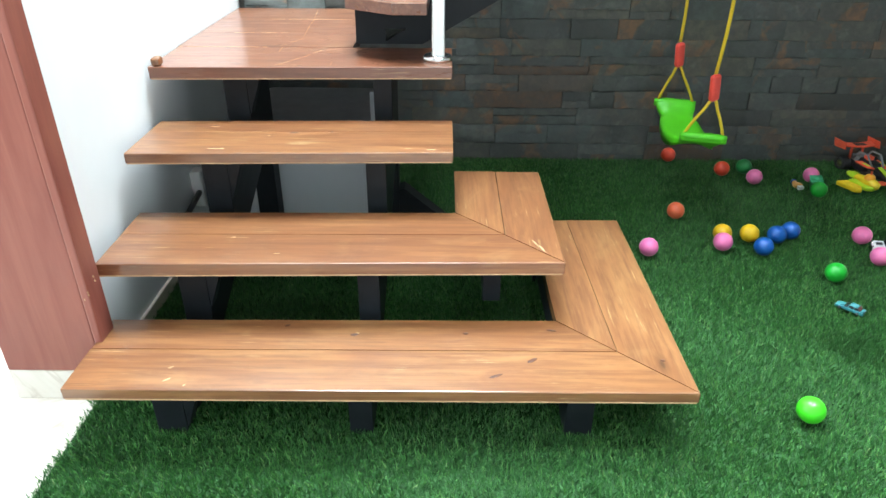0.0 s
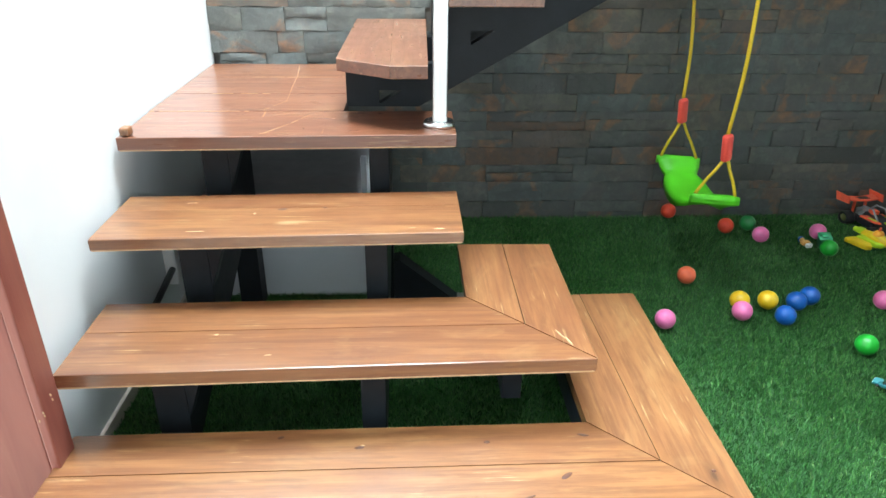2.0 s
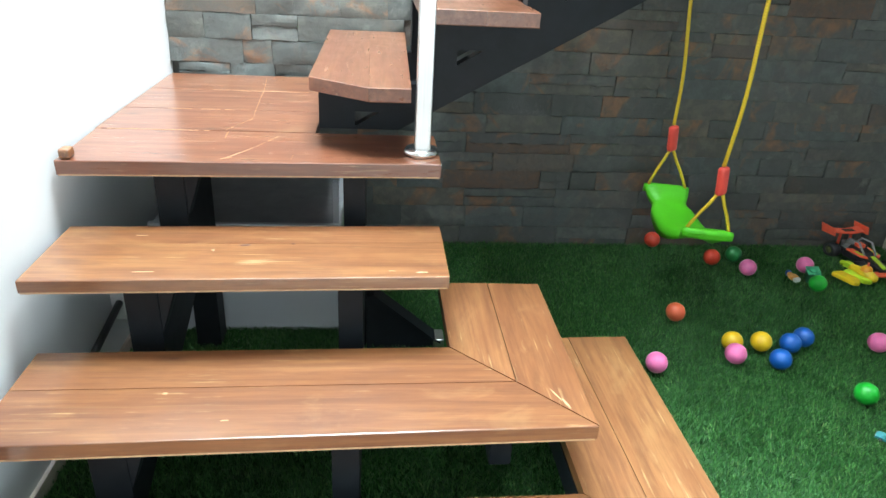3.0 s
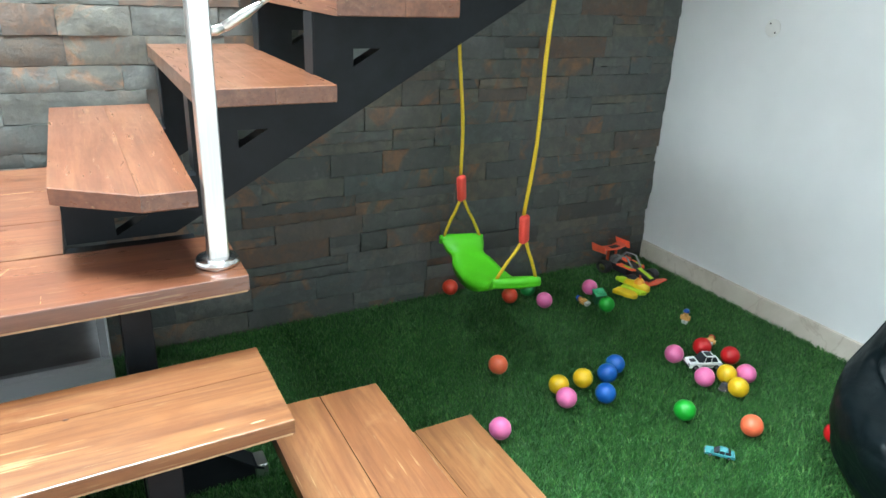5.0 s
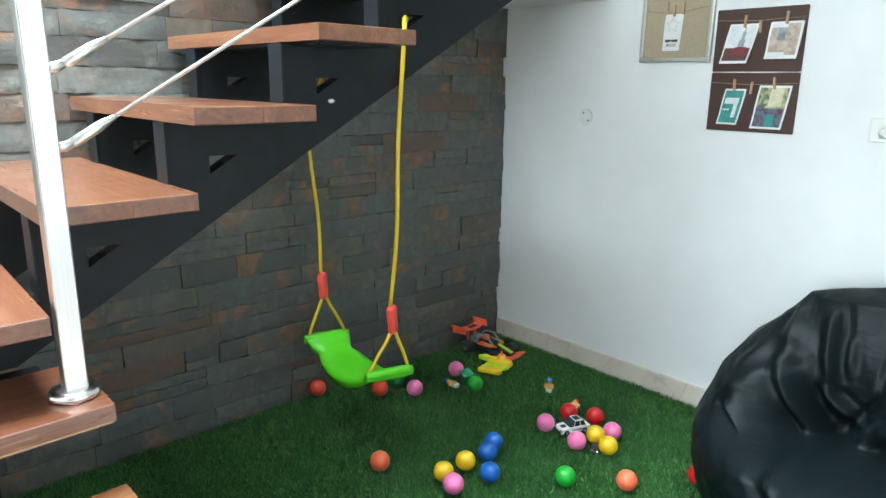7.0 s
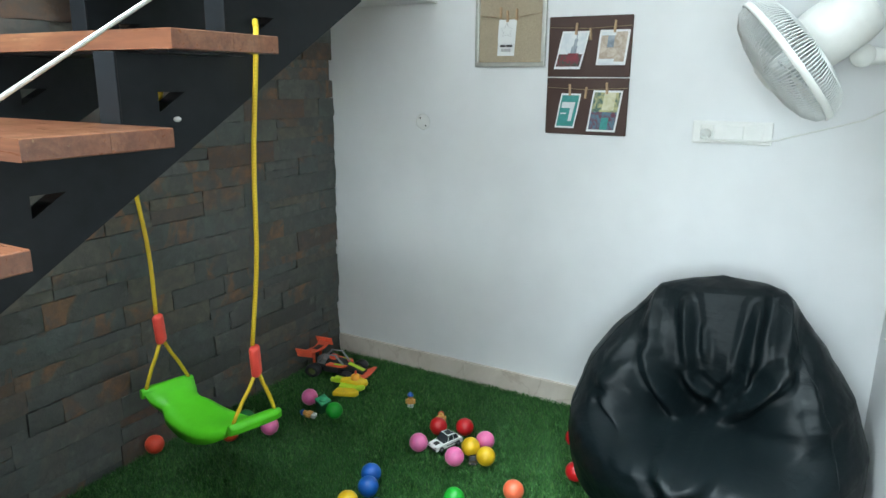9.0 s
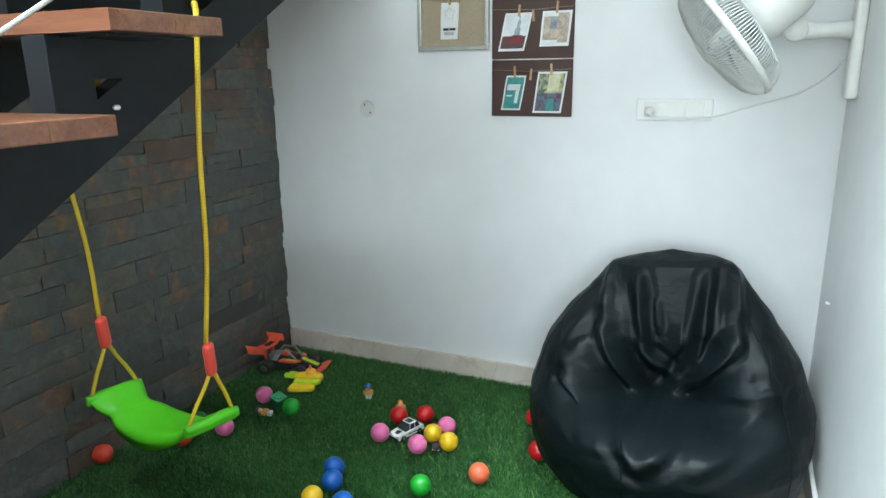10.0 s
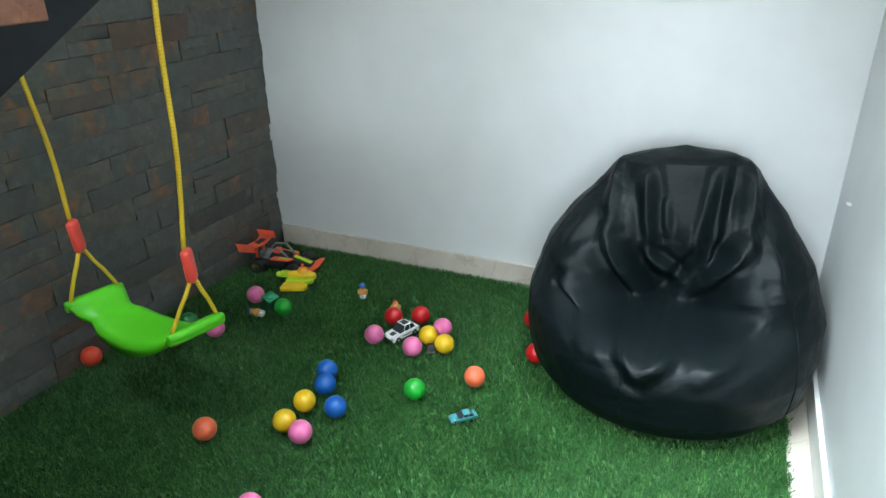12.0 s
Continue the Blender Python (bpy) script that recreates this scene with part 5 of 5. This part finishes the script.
for k in range(124):
    a = 2 * math.pi * (k + 0.5) / 124
    c, s = math.cos(a), math.sin(a)
    add_tube(bm, [FM @ Vector((r * c, r * s, h)) for r, h in ((0.06, -0.072), (0.13, -0.070), (0.18, -0.056), (0.203, -0.028), (0.209, 0.0))], 0.0019, 4, False)
wpart("back_grille", bm, fan_wire, cage, "white back wires of the cage")
wpart("centre_cap", lathe([(0, 0.090), (0.030, 0.089), (0.044, 0.084), (0.046, 0.078), (0, 0.078)], 24, FM), fan_plastic, cage)
hubp = wpart("hub", lathe([(0, 0.055), (0.02, 0.053), (0.034, 0.04), (0.036, -0.01), (0, -0.01)], 20, FM), grey_dust, fan)
for k in range(3):
    bm = bmesh.new()
    rows = []
    for i in range(9):
        r = 0.034 + 0.150 * i / 8
        spread = 0.30 + 0.42 * math.sin(math.pi * min(1, i / 8 * 0.9))
        rows.append([bm.verts.new(Vector((r * math.cos(a), r * math.sin(a), 0.020 * math.sin((a - k * 2.094) * 1.8) + 0.012))) for a in [k * 2.094 + spread * (q / 6 - 0.5) * 2 for q in range(7)]])
    for a, b in zip(rows, rows[1:]):
        for q in range(6):
            bm.faces.new((a[q], a[q + 1], b[q + 1], b[q]))
    bmesh.ops.solidify(bm, geom=bm.faces[:], thickness=0.002)
    wpart("blade", moved(bm, FM), grey_dust, hubp, "", True)

# ---- stone cladding, piece by piece ----
rng = random.Random(11)
stones_up = bmesh.new()
z = 0.0
count = 0
row = 0
while z < 3.55:
    h = rng.choice((0.078, 0.084, 0.090, 0.096))
    x = -0.94 - rng.uniform(0, 0.25)
    while x < 2.308:
        w = rng.uniform(0.17, 0.46) if rng.random() < 0.8 else rng.uniform(0.10, 0.18)
        x0, x1 = max(-0.938, x + 0.0008), min(2.308, x + w - 0.0008)
        x += w
        if x1 - x0 < 0.03:
            continue
        cut = rng.uniform(0.38, 0.62) * h if rng.random() < 0.28 else h
        for zs, hs in ((z, cut), (z + cut, h - cut)):
            if hs < 0.01:
                continue
            nx, nz = max(5, min(16, int((x1 - x0) / 0.026))), 5
            base = rng.uniform(0.0, 0.0055)
            tilt, lean = rng.uniform(-0.0025, 0.0025), rng.uniform(-0.003, 0.002)
            ox, oz = rng.uniform(0, 50), rng.uniform(0, 50)
            bm = bmesh.new()
            cx, cz = (x0 + x1) / 2, zs + hs / 2
            grid = []
            for j in range(nz + 1):
                line = []
                for i in range(nx + 1):
                    u, v = i / nx, j / nz
                    px, pz = x0 + (x1 - x0) * u - cx, zs + 0.0008 + (hs - 0.0016) * v - cz
                    rim = min(u * (x1 - x0), (1 - u) * (x1 - x0), v * hs, (1 - v) * hs)
                    d = base + tilt * (u - 0.5) * 2 + lean * (v - 0.5) * 2 + 0.006 * noise.noise(Vector((px * 8 + ox, pz * 13 + oz, 0.0))) + 0.0025 * noise.noise(Vector((px * 30 + ox, pz * 40 + oz, 3.0)))
                    if rim < 0.004:
                        d -= 0.0012
                        px += rng.uniform(-0.0010, 0.0010)
                        pz += rng.uniform(-0.0018, 0.0018)
                    line.append(bm.verts.new((px, -max(0.002, 0.012 + d), pz)))
                grid.append(line)
            for a, b in zip(grid, grid[1:]):
                for i in range(nx):
                    bm.faces.new((a[i], a[i + 1], b[i + 1], b[i])).smooth = True
            edge_of = [grid[0][i] for i in range(nx + 1)] + [grid[j][nx] for j in range(1, nz + 1)] + [grid[nz][i] for i in range(nx - 1, -1, -1)] + [grid[j][0] for j in range(nz - 1, 0, -1)]
            loop = [bm.verts.new(p.co) for p in edge_of]
            back = [bm.verts.new((p.co.x, 0.006, p.co.z)) for p in loop]
            for i in range(len(loop)):
                k = (i + 1) % len(loop)
                bm.faces.new((loop[i], back[i], back[k], loop[k]))
            bmesh.ops.recalc_face_normals(bm, faces=bm.faces[:])
            if z < 2.2:
                ob = part("stone", bm, slate, wall_north)
                ob.location = (cx, 3.218, cz)
                count += 1
            else:
                bm.transform(Matrix.Translation((cx, 3.218, cz)))
                tmp = bpy.data.meshes.new("stone_tmp")
                bm.to_mesh(tmp)
                bm.free()
                stones_up.from_mesh(tmp)
                bpy.data.meshes.remove(tmp)
    z += h
    row += 1
tagged(part("upper_stones", stones_up, slate, wall_north), "", "", "", "stuff")

# ---- turf ----
turf_backing = structure("turf_backing", box(-0.935, 2.29, 0.93, 3.205, 0.0005, 0.006), turf_base_mat, "green backing of the artificial turf", "turf")
rg = np.random.default_rng(5)
N = 400000
px = rg.uniform(-0.95, 2.292, N)
py = rg.uniform(0.915, 3.205, N)
edge = 0.010 * np.sin(py * 21) + 0.006 * np.sin(py * 47 + 1)
keep = (px > -0.938 + edge) | (rg.random(N) < 0.10)
edge_s = 0.006 * np.sin(px * 25)
keep &= (py > 0.928 + edge_s) | (rg.random(N) < 0.15)
px, py = px[keep], py[keep]
N = len(px)
ang = rg.uniform(0, 2 * np.pi, N)
ht = rg.uniform(0.011, 0.025, N)
lean = rg.uniform(0.0, 0.013, N) + 0.002
la = ang + rg.normal(0, 0.8, N) + np.pi / 2 + 0.9 * np.sin(px * 5.0 + 2 * np.sin(py * 4))
wd = rg.uniform(0.0009, 0.0016, N)
cx, sx = np.cos(ang) * wd, np.sin(ang) * wd
lx, ly = np.cos(la) * lean, np.sin(la) * lean
co = np.empty((N, 4, 3), np.float32)
co[:, 0] = np.stack([px - cx, py - sx, np.full(N, 0.004)], 1)
co[:, 1] = np.stack([px + cx, py + sx, np.full(N, 0.004)], 1)
co[:, 2] = np.stack([px + cx * 0.8 + lx * 0.45, py + sx * 0.8 + ly * 0.45, 0.005 + ht * 0.62], 1)
co[:, 3] = np.stack([px + lx, py + ly, 0.005 + ht], 1)
me = bpy.data.meshes.new("turf_blades")
me.vertices.add(N * 4)
me.vertices.foreach_set("co", co.ravel())
me.loops.add(N * 6)
base_i = (np.arange(N, dtype=np.int32) * 4)[:, None]
me.loops.foreach_set("vertex_index", (base_i + np.array([[0, 1, 2, 0, 2, 3]], np.int32)).ravel())
me.polygons.add(N * 2)
me.polygons.foreach_set("loop_start", np.arange(N * 2, dtype=np.int32) * 3)
me.update(calc_edges=True)
me.validate()
me.materials.append(turf_mat)
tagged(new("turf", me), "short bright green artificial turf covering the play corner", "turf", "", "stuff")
